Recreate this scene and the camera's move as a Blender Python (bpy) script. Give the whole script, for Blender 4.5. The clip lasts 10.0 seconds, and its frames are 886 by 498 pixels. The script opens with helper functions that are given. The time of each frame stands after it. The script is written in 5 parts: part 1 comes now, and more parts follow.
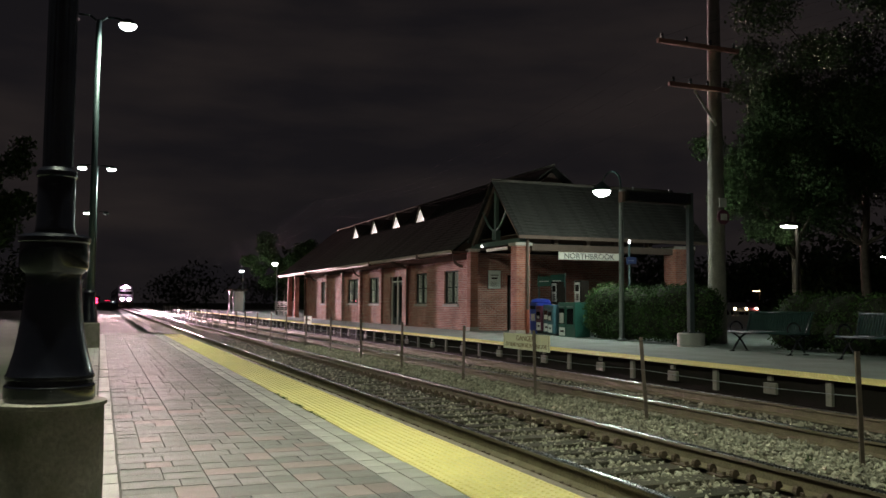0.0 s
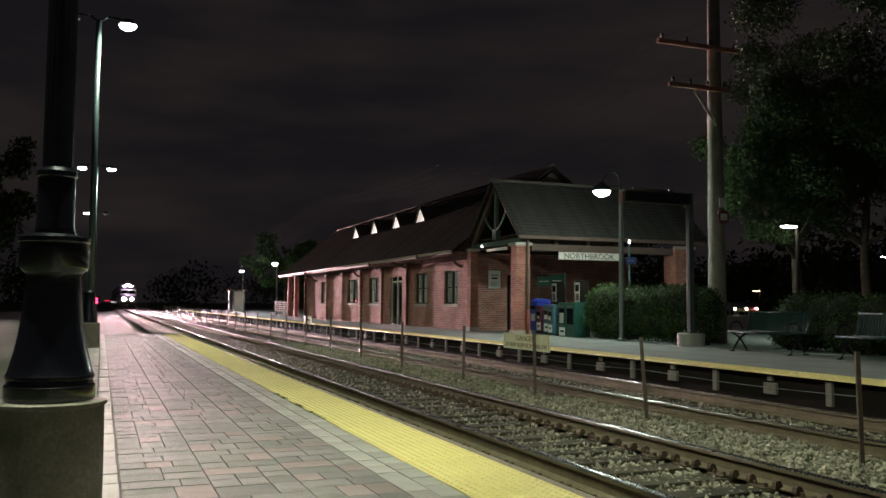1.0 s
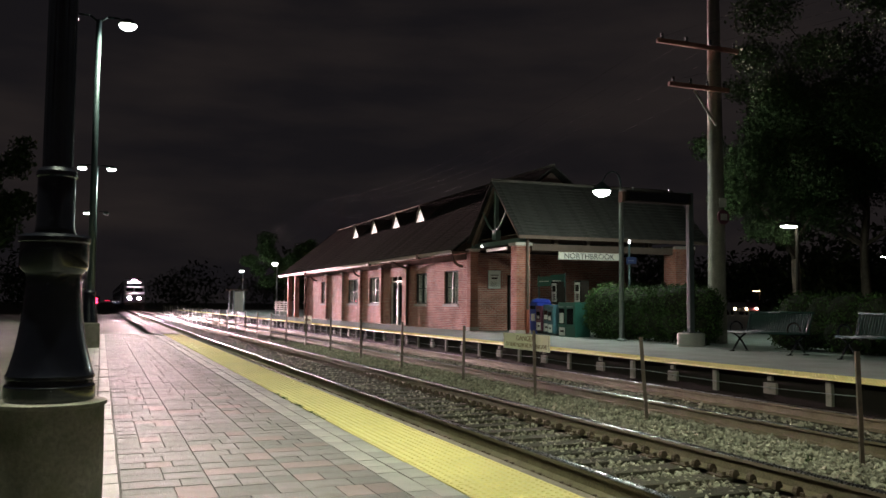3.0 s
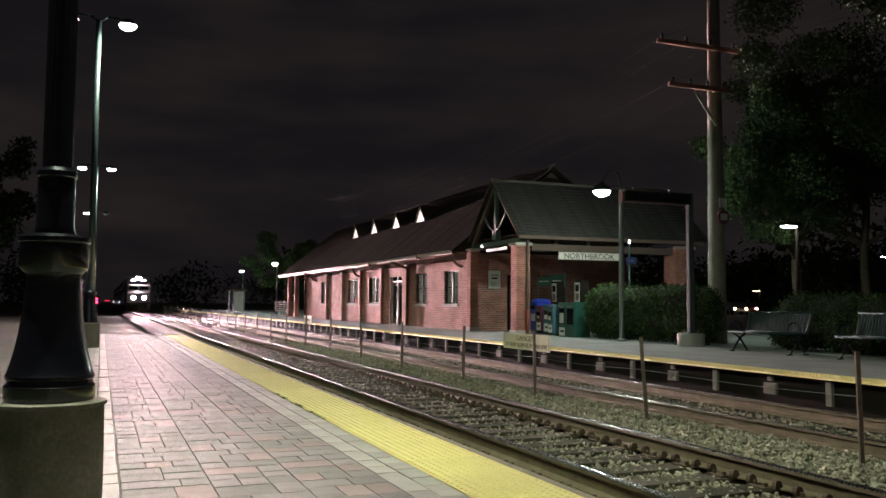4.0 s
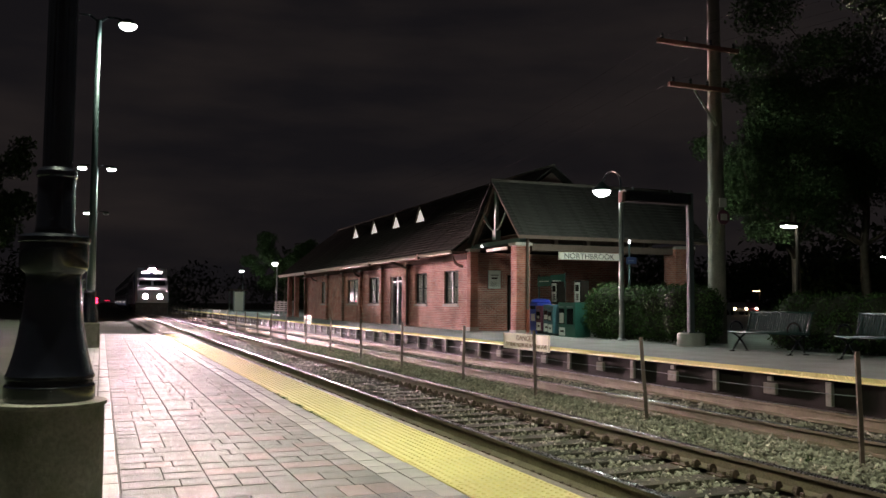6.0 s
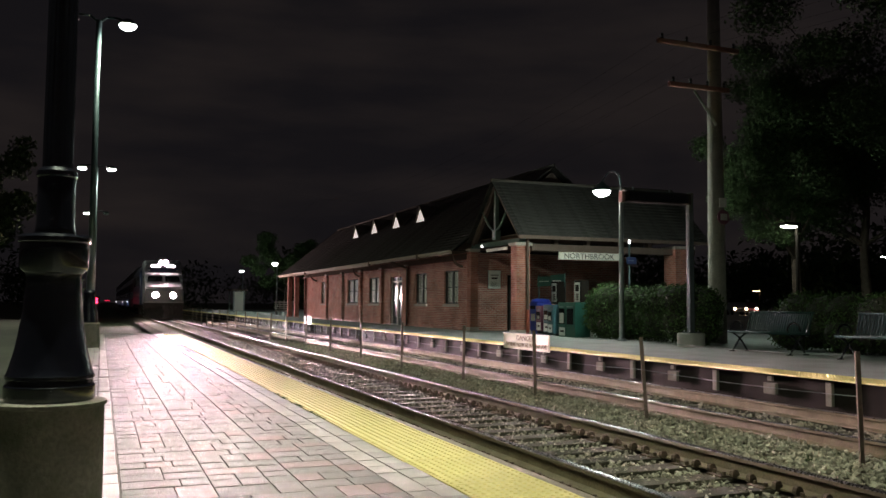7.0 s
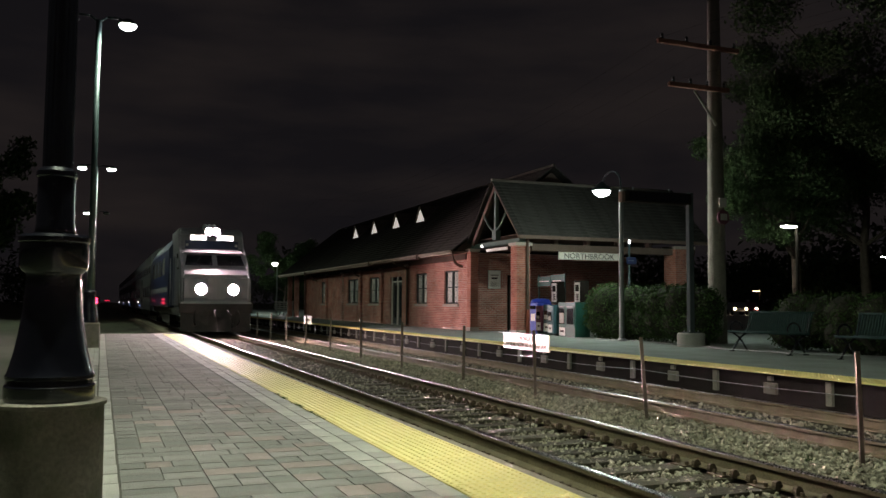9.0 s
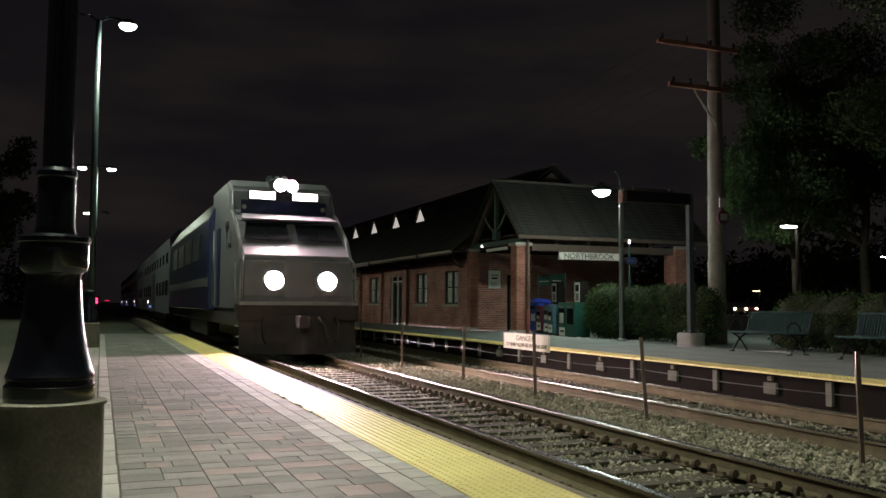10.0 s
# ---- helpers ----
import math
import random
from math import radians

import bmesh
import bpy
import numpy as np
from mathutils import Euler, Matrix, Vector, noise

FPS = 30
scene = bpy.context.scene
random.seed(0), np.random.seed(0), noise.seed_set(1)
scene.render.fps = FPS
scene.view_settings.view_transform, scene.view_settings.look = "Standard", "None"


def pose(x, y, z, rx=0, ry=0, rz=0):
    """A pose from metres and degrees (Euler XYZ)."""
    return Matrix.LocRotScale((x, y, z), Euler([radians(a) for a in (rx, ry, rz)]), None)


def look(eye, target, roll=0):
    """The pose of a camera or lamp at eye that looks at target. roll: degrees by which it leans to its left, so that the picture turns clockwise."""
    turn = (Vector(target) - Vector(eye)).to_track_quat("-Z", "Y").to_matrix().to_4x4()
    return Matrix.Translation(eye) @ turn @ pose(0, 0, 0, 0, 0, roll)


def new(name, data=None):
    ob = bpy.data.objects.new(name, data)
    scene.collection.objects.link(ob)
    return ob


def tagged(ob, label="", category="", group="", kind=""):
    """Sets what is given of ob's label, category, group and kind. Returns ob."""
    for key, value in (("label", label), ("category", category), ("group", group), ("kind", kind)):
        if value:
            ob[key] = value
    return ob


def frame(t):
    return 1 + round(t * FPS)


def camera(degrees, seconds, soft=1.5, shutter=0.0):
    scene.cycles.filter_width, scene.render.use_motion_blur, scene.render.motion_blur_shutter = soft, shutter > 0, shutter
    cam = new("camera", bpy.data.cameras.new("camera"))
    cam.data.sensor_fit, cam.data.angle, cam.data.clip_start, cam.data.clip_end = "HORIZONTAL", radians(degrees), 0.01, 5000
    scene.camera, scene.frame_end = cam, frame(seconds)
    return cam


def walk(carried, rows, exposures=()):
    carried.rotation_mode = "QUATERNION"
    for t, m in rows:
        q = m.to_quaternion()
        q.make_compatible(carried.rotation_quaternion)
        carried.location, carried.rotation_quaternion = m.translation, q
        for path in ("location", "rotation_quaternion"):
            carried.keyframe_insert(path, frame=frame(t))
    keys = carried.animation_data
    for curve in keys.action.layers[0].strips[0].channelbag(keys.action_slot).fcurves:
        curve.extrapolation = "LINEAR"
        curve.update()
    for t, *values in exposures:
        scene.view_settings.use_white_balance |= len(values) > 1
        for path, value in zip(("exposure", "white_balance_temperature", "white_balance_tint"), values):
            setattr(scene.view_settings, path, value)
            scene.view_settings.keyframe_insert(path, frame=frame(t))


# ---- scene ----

# ================= camera =================
EYE = Vector((0.0, 0.0, 1.115))
YAW, PITCH = radians(21.722), radians(3.687)
AIM = EYE + Vector((math.sin(YAW) * math.cos(PITCH), math.cos(YAW) * math.cos(PITCH), math.sin(PITCH)))
cam = camera(54.8, 10.0)
walk(cam, [(0.0, look(EYE, AIM, 0.397)), (10.0, look(EYE, AIM, 0.397))], exposures=[(0.0, 0.1), (4.0, 0.05), (5.5, 0.0), (7.5, -0.18), (9.0, -0.2), (10.0, -0.32)])

# ================= night sky and lamps =================
world = bpy.data.worlds.new("night")
scene.world = world
world.use_nodes = True
wn, wl = world.node_tree.nodes, world.node_tree.links
w_co = wn.new("ShaderNodeTexCoord")
w_map = wn.new("ShaderNodeMapping")
w_map.inputs["Scale"].default_value = (1.5, 1.5, 7.0)
w_noise = wn.new("ShaderNodeTexNoise")
w_noise.inputs["Scale"].default_value = 2.2
w_noise.inputs["Detail"].default_value = 6.0
w_ramp = wn.new("ShaderNodeValToRGB")
w_ramp.color_ramp.elements[0].position = 0.42
w_ramp.color_ramp.elements[0].color = (0.0080, 0.0070, 0.0082, 1)
w_ramp.color_ramp.elements[1].position = 0.78
w_ramp.color_ramp.elements[1].color = (0.019, 0.0148, 0.0140, 1)
wl.new(w_co.outputs["Generated"], w_map.inputs["Vector"])
wl.new(w_map.outputs["Vector"], w_noise.inputs["Vector"])
wl.new(w_noise.outputs["Fac"], w_ramp.inputs["Fac"])
wl.new(w_ramp.outputs["Color"], wn["Background"].inputs["Color"])
wn["Background"].inputs["Strength"].default_value = 1.0

LAMP_WHITE = (0.87, 1.0, 0.76)


def bulb(name, x, y, z, power, color=LAMP_WHITE, radius=0.12, cone=172.0, blend=0.4):
    """The light of a hooded lamp: it shines down and out, up to the hood's cut-off."""
    data = bpy.data.lights.new(name, "SPOT" if cone else "POINT")
    data.energy, data.color, data.shadow_soft_size = power, color, radius
    if cone:
        data.spot_size, data.spot_blend = radians(cone), blend
    ob = new(name, data)
    ob.location = (x, y, z)
    return ob


# ================= materials =================
def mat(name, color, rough=0.7, metal=0.0, scale=6.0, var=0.25, bump=0.15, fine=60.0, dirt=None, island=0.0, each=0.0, coat=0.0, spec=None):
    """Procedural surface: two scales of colour variation, fine relief, optional dirt colour and variation from piece to piece."""
    m = bpy.data.materials.new(name)
    m.use_nodes = True
    n, l = m.node_tree.nodes, m.node_tree.links
    p = n["Principled BSDF"]
    p.inputs["Roughness"].default_value, p.inputs["Metallic"].default_value = rough, metal
    p.inputs["Coat Weight"].default_value = coat
    p.inputs["Specular IOR Level"].default_value = spec if spec is not None else (0.5 if rough < 0.6 else 0.2)
    co = n.new("ShaderNodeTexCoord")
    big, small = n.new("ShaderNodeTexNoise"), n.new("ShaderNodeTexNoise")
    big.inputs["Scale"].default_value, small.inputs["Scale"].default_value = scale, fine
    big.inputs["Detail"].default_value, small.inputs["Detail"].default_value = 6.0, 4.0
    for t in (big, small):
        l.new(co.outputs["Object"], t.inputs["Vector"])
    add = n.new("ShaderNodeMath")
    add.operation = "ADD"
    l.new(big.outputs["Fac"], add.inputs[0])
    l.new(small.outputs["Fac"], add.inputs[1])
    rng = n.new("ShaderNodeMapRange")
    rng.inputs["From Min"].default_value, rng.inputs["From Max"].default_value = 0.6, 1.4
    rng.inputs["To Min"].default_value, rng.inputs["To Max"].default_value = 1.0 - var, 1.0 + var
    l.new(add.outputs[0], rng.inputs["Value"])
    level = rng.outputs["Result"]
    for amount, node, out in ((each, "ShaderNodeObjectInfo", "Random"), (island, "ShaderNodeNewGeometry", "Random Per Island")):
        if amount:
            r, r2, mul = n.new(node), n.new("ShaderNodeMapRange"), n.new("ShaderNodeMath")
            r2.inputs["To Min"].default_value, r2.inputs["To Max"].default_value = 1.0 - amount, 1.0 + amount
            mul.operation = "MULTIPLY"
            l.new(r.outputs[out], r2.inputs["Value"])
            l.new(r2.outputs["Result"], mul.inputs[0])
            l.new(level, mul.inputs[1])
            level = mul.outputs[0]
    col = n.new("ShaderNodeVectorMath")
    col.operation = "SCALE"
    col.inputs[0].default_value = color[:3]
    l.new(level, col.inputs["Scale"])
    out = col.outputs["Vector"]
    if dirt:
        mix, cut = n.new("ShaderNodeMix"), n.new("ShaderNodeMapRange")
        mix.data_type = "RGBA"
        cut.inputs["From Min"].default_value, cut.inputs["From Max"].default_value = 0.5, 0.72
        l.new(big.outputs["Fac"], cut.inputs["Value"])
        l.new(cut.outputs["Result"], mix.inputs["Factor"])
        l.new(out, mix.inputs["A"])
        mix.inputs["B"].default_value = (*dirt, 1)
        out = mix.outputs["Result"]
    l.new(out, p.inputs["Base Color"])
    rr = n.new("ShaderNodeMapRange")
    rr.inputs["To Min"].default_value, rr.inputs["To Max"].default_value = max(0.02, rough - 0.12), min(1.0, rough + 0.12)
    l.new(small.outputs["Fac"], rr.inputs["Value"])
    l.new(rr.outputs["Result"], p.inputs["Roughness"])
    if bump:
        b = n.new("ShaderNodeBump")
        b.inputs["Strength"].default_value, b.inputs["Distance"].default_value = bump, 0.02
        l.new(small.outputs["Fac"], b.inputs["Height"])
        l.new(b.outputs["Normal"], p.inputs["Normal"])
    return m


def glow(name, color, strength):
    m = bpy.data.materials.new(name)
    m.use_nodes = True
    p = m.node_tree.nodes["Principled BSDF"]
    p.inputs["Base Color"].default_value = (*color, 1)
    p.inputs["Emission Color"].default_value = (*color, 1)
    p.inputs["Emission Strength"].default_value = strength
    return m


def masonry(name, axis, c1, c2, mortar, width=0.21, height=0.072):
    """Brickwork on an upright wall; axis is the horizontal way along the wall."""
    m = bpy.data.materials.new(name)
    m.use_nodes = True
    n, l = m.node_tree.nodes, m.node_tree.links
    p = n["Principled BSDF"]
    co, sep, com = n.new("ShaderNodeTexCoord"), n.new("ShaderNodeSeparateXYZ"), n.new("ShaderNodeCombineXYZ")
    l.new(co.outputs["Object"], sep.inputs[0])
    if axis == "XY":
        both = n.new("ShaderNodeMath")
        both.operation = "ADD"
        l.new(sep.outputs["X"], both.inputs[0])
        l.new(sep.outputs["Y"], both.inputs[1])
        l.new(both.outputs[0], com.inputs["X"])
    else:
        l.new(sep.outputs[axis], com.inputs["X"])
    l.new(sep.outputs["Z"], com.inputs["Y"])
    b = n.new("ShaderNodeTexBrick")
    b.inputs["Scale"].default_value = 1.0
    b.inputs["Brick Width"].default_value, b.inputs["Row Height"].default_value = width, height
    b.inputs["Mortar Size"].default_value, b.inputs["Mortar Smooth"].default_value = 0.007, 0.2
    b.inputs["Color1"].default_value, b.inputs["Color2"].default_value = (*c1, 1), (*c2, 1)
    b.inputs["Mortar"].default_value = (*mortar, 1)
    l.new(com.outputs[0], b.inputs["Vector"])
    no = n.new("ShaderNodeTexNoise")
    no.inputs["Scale"].default_value, no.inputs["Detail"].default_value = 1.3, 7.0
    l.new(co.outputs["Object"], no.inputs["Vector"])
    rg = n.new("ShaderNodeMapRange")
    rg.inputs["From Min"].default_value, rg.inputs["From Max"].default_value = 0.3, 0.7
    rg.inputs["To Min"].default_value, rg.inputs["To Max"].default_value = 0.7, 1.25
    l.new(no.outputs["Fac"], rg.inputs["Value"])
    sc = n.new("ShaderNodeVectorMath")
    sc.operation = "SCALE"
    l.new(b.outputs["Color"], sc.inputs[0])
    l.new(rg.outputs["Result"], sc.inputs["Scale"])
    l.new(sc.outputs["Vector"], p.inputs["Base Color"])
    p.inputs["Roughness"].default_value = 0.9
    p.inputs["Specular IOR Level"].default_value = 0.12
    bp = n.new("ShaderNodeBump")
    bp.inputs["Strength"].default_value, bp.inputs["Distance"].default_value, bp.invert = 0.8, 0.008, True
    l.new(b.outputs["Fac"], bp.inputs["Height"])
    l.new(bp.outputs["Normal"], p.inputs["Normal"])
    return m


BRICK1, BRICK2, MORTAR = (0.47, 0.19, 0.145), (0.30, 0.115, 0.09), (0.56, 0.48, 0.43)
M_BRICK_Y = masonry("red_brick_along", "Y", BRICK1, BRICK2, MORTAR)
M_BRICK_X = masonry("red_brick_across", "X", BRICK1, BRICK2, MORTAR)
M_CONC = mat("concrete", (0.36, 0.35, 0.32), 0.9, scale=2.5, var=0.3, bump=0.3, fine=90)
M_PIER = mat("weathered_pier", (0.17, 0.165, 0.135), 0.9, scale=5, var=0.35, bump=0.4, fine=60)
M_SLAB = mat("platform_concrete", (0.25, 0.285, 0.262), 0.85, scale=1.2, var=0.3, bump=0.25, fine=70)
M_STONECAP = mat("limestone", (0.42, 0.37, 0.32), 0.85, scale=3.0, var=0.2, bump=0.3)
M_PAVER = mat("grey_paver", (0.20, 0.198, 0.18), 0.8, scale=3.0, var=0.34, bump=0.6, fine=90, each=0.22, dirt=(0.15, 0.135, 0.12), spec=0.2)
M_PAVER_RED = mat("reddish_paver", (0.225, 0.182, 0.160), 0.75, scale=3.0, var=0.28, bump=0.45, fine=110, each=0.2, spec=0.5)
M_PAVER_I = mat("grey_paver_far", (0.20, 0.198, 0.18), 0.8, scale=3.0, var=0.34, bump=0.6, fine=90, island=0.22, dirt=(0.15, 0.135, 0.12), spec=0.2)
M_BORDER = mat("pale_paver", (0.35, 0.335, 0.30), 0.75, scale=4.0, var=0.22, bump=0.4, fine=110, each=0.14, spec=0.5)
M_BORDER_I = mat("pale_paver_far", (0.35, 0.335, 0.30), 0.75, scale=4.0, var=0.22, bump=0.4, fine=110, island=0.14, spec=0.5)
M_JOINT = mat("sand_joint", (0.10, 0.09, 0.075), 0.95, scale=8, var=0.4, bump=0.4)
M_YELLOW = mat("tactile_yellow", (0.84, 0.70, 0.26), 0.55, scale=1.6, var=0.13, bump=0.12, fine=40, each=0.05, dirt=(0.70, 0.57, 0.21))
M_RAILTOP = mat("polished_steel", (0.17, 0.165, 0.16), 0.27, 1.0, scale=3, var=0.15, bump=0.02)
M_RAIL = mat("rusty_rail_steel", (0.165, 0.135, 0.082), 0.8, 0.2, scale=4, var=0.35, bump=0.3)
M_RUST = mat("rusty_iron", (0.11, 0.082, 0.056), 0.85, 0.1, scale=9, var=0.4, bump=0.4)
M_TIE = mat("creosoted_timber", (0.080, 0.072, 0.052), 0.9, scale=5, var=0.45, bump=0.7, fine=45, each=0.25)
M_STONE = mat("ballast_stone", (0.36, 0.33, 0.25), 0.9, scale=3, var=0.4, bump=0.3, island=0.55)
M_BED = mat("ballast_bed", (0.105, 0.085, 0.062), 0.95, scale=1.4, var=0.55, bump=1.0, fine=26)
M_PLANK = mat("weathered_edge_plank", (0.27, 0.22, 0.165), 0.85, scale=3, var=0.35, bump=0.5, fine=40, dirt=(0.15, 0.12, 0.09))
M_FINES = mat("compacted_grit", (0.19, 0.17, 0.12), 0.95, scale=2.2, var=0.4, bump=0.7, fine=55, dirt=(0.12, 0.11, 0.07))
M_EARTH = mat("night_ground", (0.07, 0.075, 0.05), 0.95, scale=0.3, var=0.4, bump=0.6, fine=9)
M_ASPHALT = mat("asphalt", (0.055, 0.055, 0.055), 0.85, scale=0.8, var=0.25, bump=0.3, fine=60)
M_SHINGLE = mat("roof_shingle", (0.115, 0.10, 0.088), 0.9, scale=2.2, var=0.35, bump=0.4, fine=30, spec=0.0)
M_TIMBER = mat("painted_timber", (0.125, 0.09, 0.075), 0.8, scale=3, var=0.25, bump=0.2, spec=0.0)
M_REDPAINT = mat("red_oxide_paint", (0.26, 0.07, 0.045), 0.7, scale=6, var=0.3, bump=0.15)
M_TEALPAINT = mat("teal_paint", (0.09, 0.125, 0.11), 0.75, scale=4, var=0.2, bump=0.1)
M_FASCIA = mat("fascia_board", (0.42, 0.33, 0.28), 0.7, scale=3, var=0.18, bump=0.1, spec=0.1)
M_WHITE = mat("white_paint", (0.78, 0.77, 0.73), 0.5, scale=5, var=0.1, bump=0.05)
M_SIGN = mat("sign_white", (0.74, 0.70, 0.64), 0.5, scale=4, var=0.1, bump=0.03)
M_CREAM = mat("cream_sign", (0.72, 0.68, 0.47), 0.5, scale=6, var=0.14, bump=0.03)
M_INK = mat("sign_ink", (0.05, 0.035, 0.03), 0.6, var=0.05, bump=0.0)
M_INKSOFT = mat("sign_ink_faded", (0.22, 0.13, 0.06), 0.6, var=0.1, bump=0.0)
M_BLACK = mat("black_gloss_paint", (0.010, 0.010, 0.016), 0.22, 0.0, scale=5, var=0.15, bump=0.0, fine=30, coat=0.4)
M_POLE = mat("dark_green_pole", (0.035, 0.055, 0.06), 0.45, 0.2, scale=4, var=0.2, bump=0.05)
M_GALV = mat("galvanised_steel", (0.22, 0.235, 0.24), 0.5, 0.7, scale=6, var=0.25, bump=0.1)
M_POST = mat("weathered_steel_post", (0.20, 0.16, 0.13), 0.65, 0.5, scale=7, var=0.35, bump=0.2)
M_WOODPOLE = mat("weathered_wood_pole", (0.24, 0.22, 0.19), 0.95, scale=3, var=0.3, bump=0.6, fine=30, spec=0.0)
M_BARK = mat("bark", (0.09, 0.07, 0.055), 0.95, scale=4, var=0.4, bump=0.9, fine=20, spec=0.0)
M_LEAF = mat("hedge_leaf", (0.038, 0.068, 0.020), 0.85, scale=1.2, var=0.35, bump=0.0, island=0.45)
M_TREELEAF = mat("tree_leaf", (0.036, 0.058, 0.020), 0.85, scale=0.6, var=0.35, bump=0.0, island=0.45)
# Filler for the hedges; the shade among the leaves is in this dark colour.
M_HEDGECORE = mat("shaded_hedge_core", (0.022, 0.024, 0.014), 0.95, scale=5, var=0.4, bump=0.8, fine=14)
M_BENCH = mat("green_bench_paint", (0.022, 0.046, 0.043), 0.8, 0.0, scale=6, var=0.2, bump=0.05, spec=0.08)
M_PORTAL = mat("dark_painted_steel", (0.065, 0.08, 0.085), 0.75, 0.0, scale=5, var=0.25, bump=0.1, spec=0.1)
M_BLUEBOX = mat("blue_plastic", (0.03, 0.06, 0.42), 0.4, var=0.15, bump=0.05)
M_MAROON = mat("maroon_paint", (0.16, 0.045, 0.08), 0.45, var=0.2, bump=0.05)
M_TEALBOX = mat("teal_box_paint", (0.05, 0.115, 0.14), 0.45, var=0.2, bump=0.05)
M_GREENBOX = mat("green_box_paint", (0.018, 0.08, 0.06), 0.45, var=0.2, bump=0.05)
# Near-black for dark parts, and for the shade sheet below the far platform edge.
M_DARK = mat("dark_parts_and_shade", (0.016, 0.013, 0.011), 0.9, var=0.2, bump=0.0, spec=0.05)
M_GLASS = mat("dark_window_glass", (0.012, 0.013, 0.016), 0.06, var=0.1, bump=0.0)
M_PANE = bpy.data.materials.new("window_pane")
M_PANE.use_nodes = True
for key, value in (("Transmission Weight", 1.0), ("Roughness", 0.03), ("IOR", 1.45)):
    M_PANE.node_tree.nodes["Principled BSDF"].inputs[key].default_value = value
M_PANE.node_tree.nodes["Principled BSDF"].inputs["Base Color"].default_value = (0.75, 0.78, 0.77, 1)
M_FRAME = mat("dark_window_frame", (0.045, 0.05, 0.05), 0.7, var=0.15, bump=0.05)
M_BLIND = mat("pale_blind", (0.50, 0.47, 0.43), 0.7, var=0.15, bump=0.05)
M_LOCO = mat("loco_grey_paint", (0.19, 0.19, 0.21), 0.35, 0.1, scale=1.5, var=0.18, bump=0.03, coat=0.3)
M_LOCOBLUE = mat("loco_blue_paint", (0.018, 0.026, 0.075), 0.35, 0.1, scale=1.5, var=0.2, bump=0.03, coat=0.3)
M_LOCODARK = mat("loco_underframe", (0.035, 0.032, 0.032), 0.8, 0.2, scale=3, var=0.35, bump=0.2)
M_STEELCAR = mat("stainless_car_side", (0.06, 0.065, 0.075), 0.62, 0.4, scale=2, var=0.15, bump=0.05)
M_GLASSY = mat("unlit_lamp_glass", (0.4, 0.4, 0.38), 0.2, var=0.1, bump=0.0)
M_TUBE = mat("lamp_absorber_black", (0.02, 0.02, 0.02), 0.6, var=0.05, bump=0.0)
G_HEAD = glow("headlight_glow", (1.0, 0.66, 0.70), 2150000.0)
# Emission of the ring added round each headlight for off-axis spill.
G_RIM = glow("headlight_spill_glow", (1.0, 0.74, 0.77), 3800.0)
G_NUMBER = glow("number_board_glow", (1.0, 0.86, 0.84), 9.0)
G_LENS = glow("lamp_lens_glow", (0.95, 1.0, 0.93), 60.0)
G_FAR = glow("far_lamp_glow", (0.95, 1.0, 0.93), 30.0)
G_WARM = glow("car_light_glow", (1.0, 0.72, 0.42), 150.0)
G_WARMDIM = glow("warm_dim_glow", (1.0, 0.62, 0.35), 8.0)
G_RED = glow("red_signal_glow", (1.0, 0.03, 0.10), 9.0)
G_REDDIM = glow("dim_red_glow", (1.0, 0.03, 0.10), 3.0)
G_DORMER = glow("dormer_window_glow", (1.0, 0.90, 0.82), 0.62)
G_BLUE = glow("blue_marker_glow", (0.25, 0.4, 1.0), 0.8)


# ================= mesh helpers =================
def box(bm, x0, x1, y0, y1, z0, z1, bevel=0.0):
    vs = [bm.verts.new(p) for p in ((x0, y0, z0), (x1, y0, z0), (x1, y1, z0), (x0, y1, z0), (x0, y0, z1), (x1, y0, z1), (x1, y1, z1), (x0, y1, z1))]
    fs = [bm.faces.new([vs[i] for i in f]) for f in ((3, 2, 1, 0), (4, 5, 6, 7), (0, 1, 5, 4), (1, 2, 6, 5), (2, 3, 7, 6), (3, 0, 4, 7))]
    if bevel:
        es = list({e for f in fs for e in f.edges})
        bmesh.ops.bevel(bm, geom=es, offset=bevel, segments=2, affect="EDGES", profile=0.7)


def tube(bm, p0, p1, r0, r1=None, seg=12, caps=True):
    r1 = r0 if r1 is None else r1
    a, b = Vector(p0), Vector(p1)
    t = (b - a).normalized()
    u = t.orthogonal().normalized()
    v = t.cross(u)
    rings = []
    for c, r in ((a, r0), (b, r1)):
        rings.append([bm.verts.new(c + r * (math.cos(k * math.tau / seg) * u + math.sin(k * math.tau / seg) * v)) for k in range(seg)])
    for k in range(seg):
        f = bm.faces.new((rings[0][k], rings[0][(k + 1) % seg], rings[1][(k + 1) % seg], rings[1][k]))
        f.smooth = seg > 7
    if caps:
        bm.faces.new(rings[0][::-1])
        bm.faces.new(rings[1])


def polytube(bm, pts, r, seg=6):
    """One continuous bent rod through the points."""
    pts = [Vector(p) for p in pts]
    rings = []
    for i, p in enumerate(pts):
        t = (pts[min(i + 1, len(pts) - 1)] - pts[max(i - 1, 0)]).normalized()
        u = t.cross(Vector((0.3, 0.2, 0.93))).normalized()
        v = t.cross(u)
        rings.append([bm.verts.new(p + r * (math.cos(k * math.tau / seg) * u + math.sin(k * math.tau / seg) * v)) for k in range(seg)])
    for a, b in zip(rings, rings[1:]):
        for k in range(seg):
            bm.faces.new((a[k], a[(k + 1) % seg], b[(k + 1) % seg], b[k])).smooth = True
    bm.faces.new(rings[0][::-1])
    bm.faces.new(rings[-1])


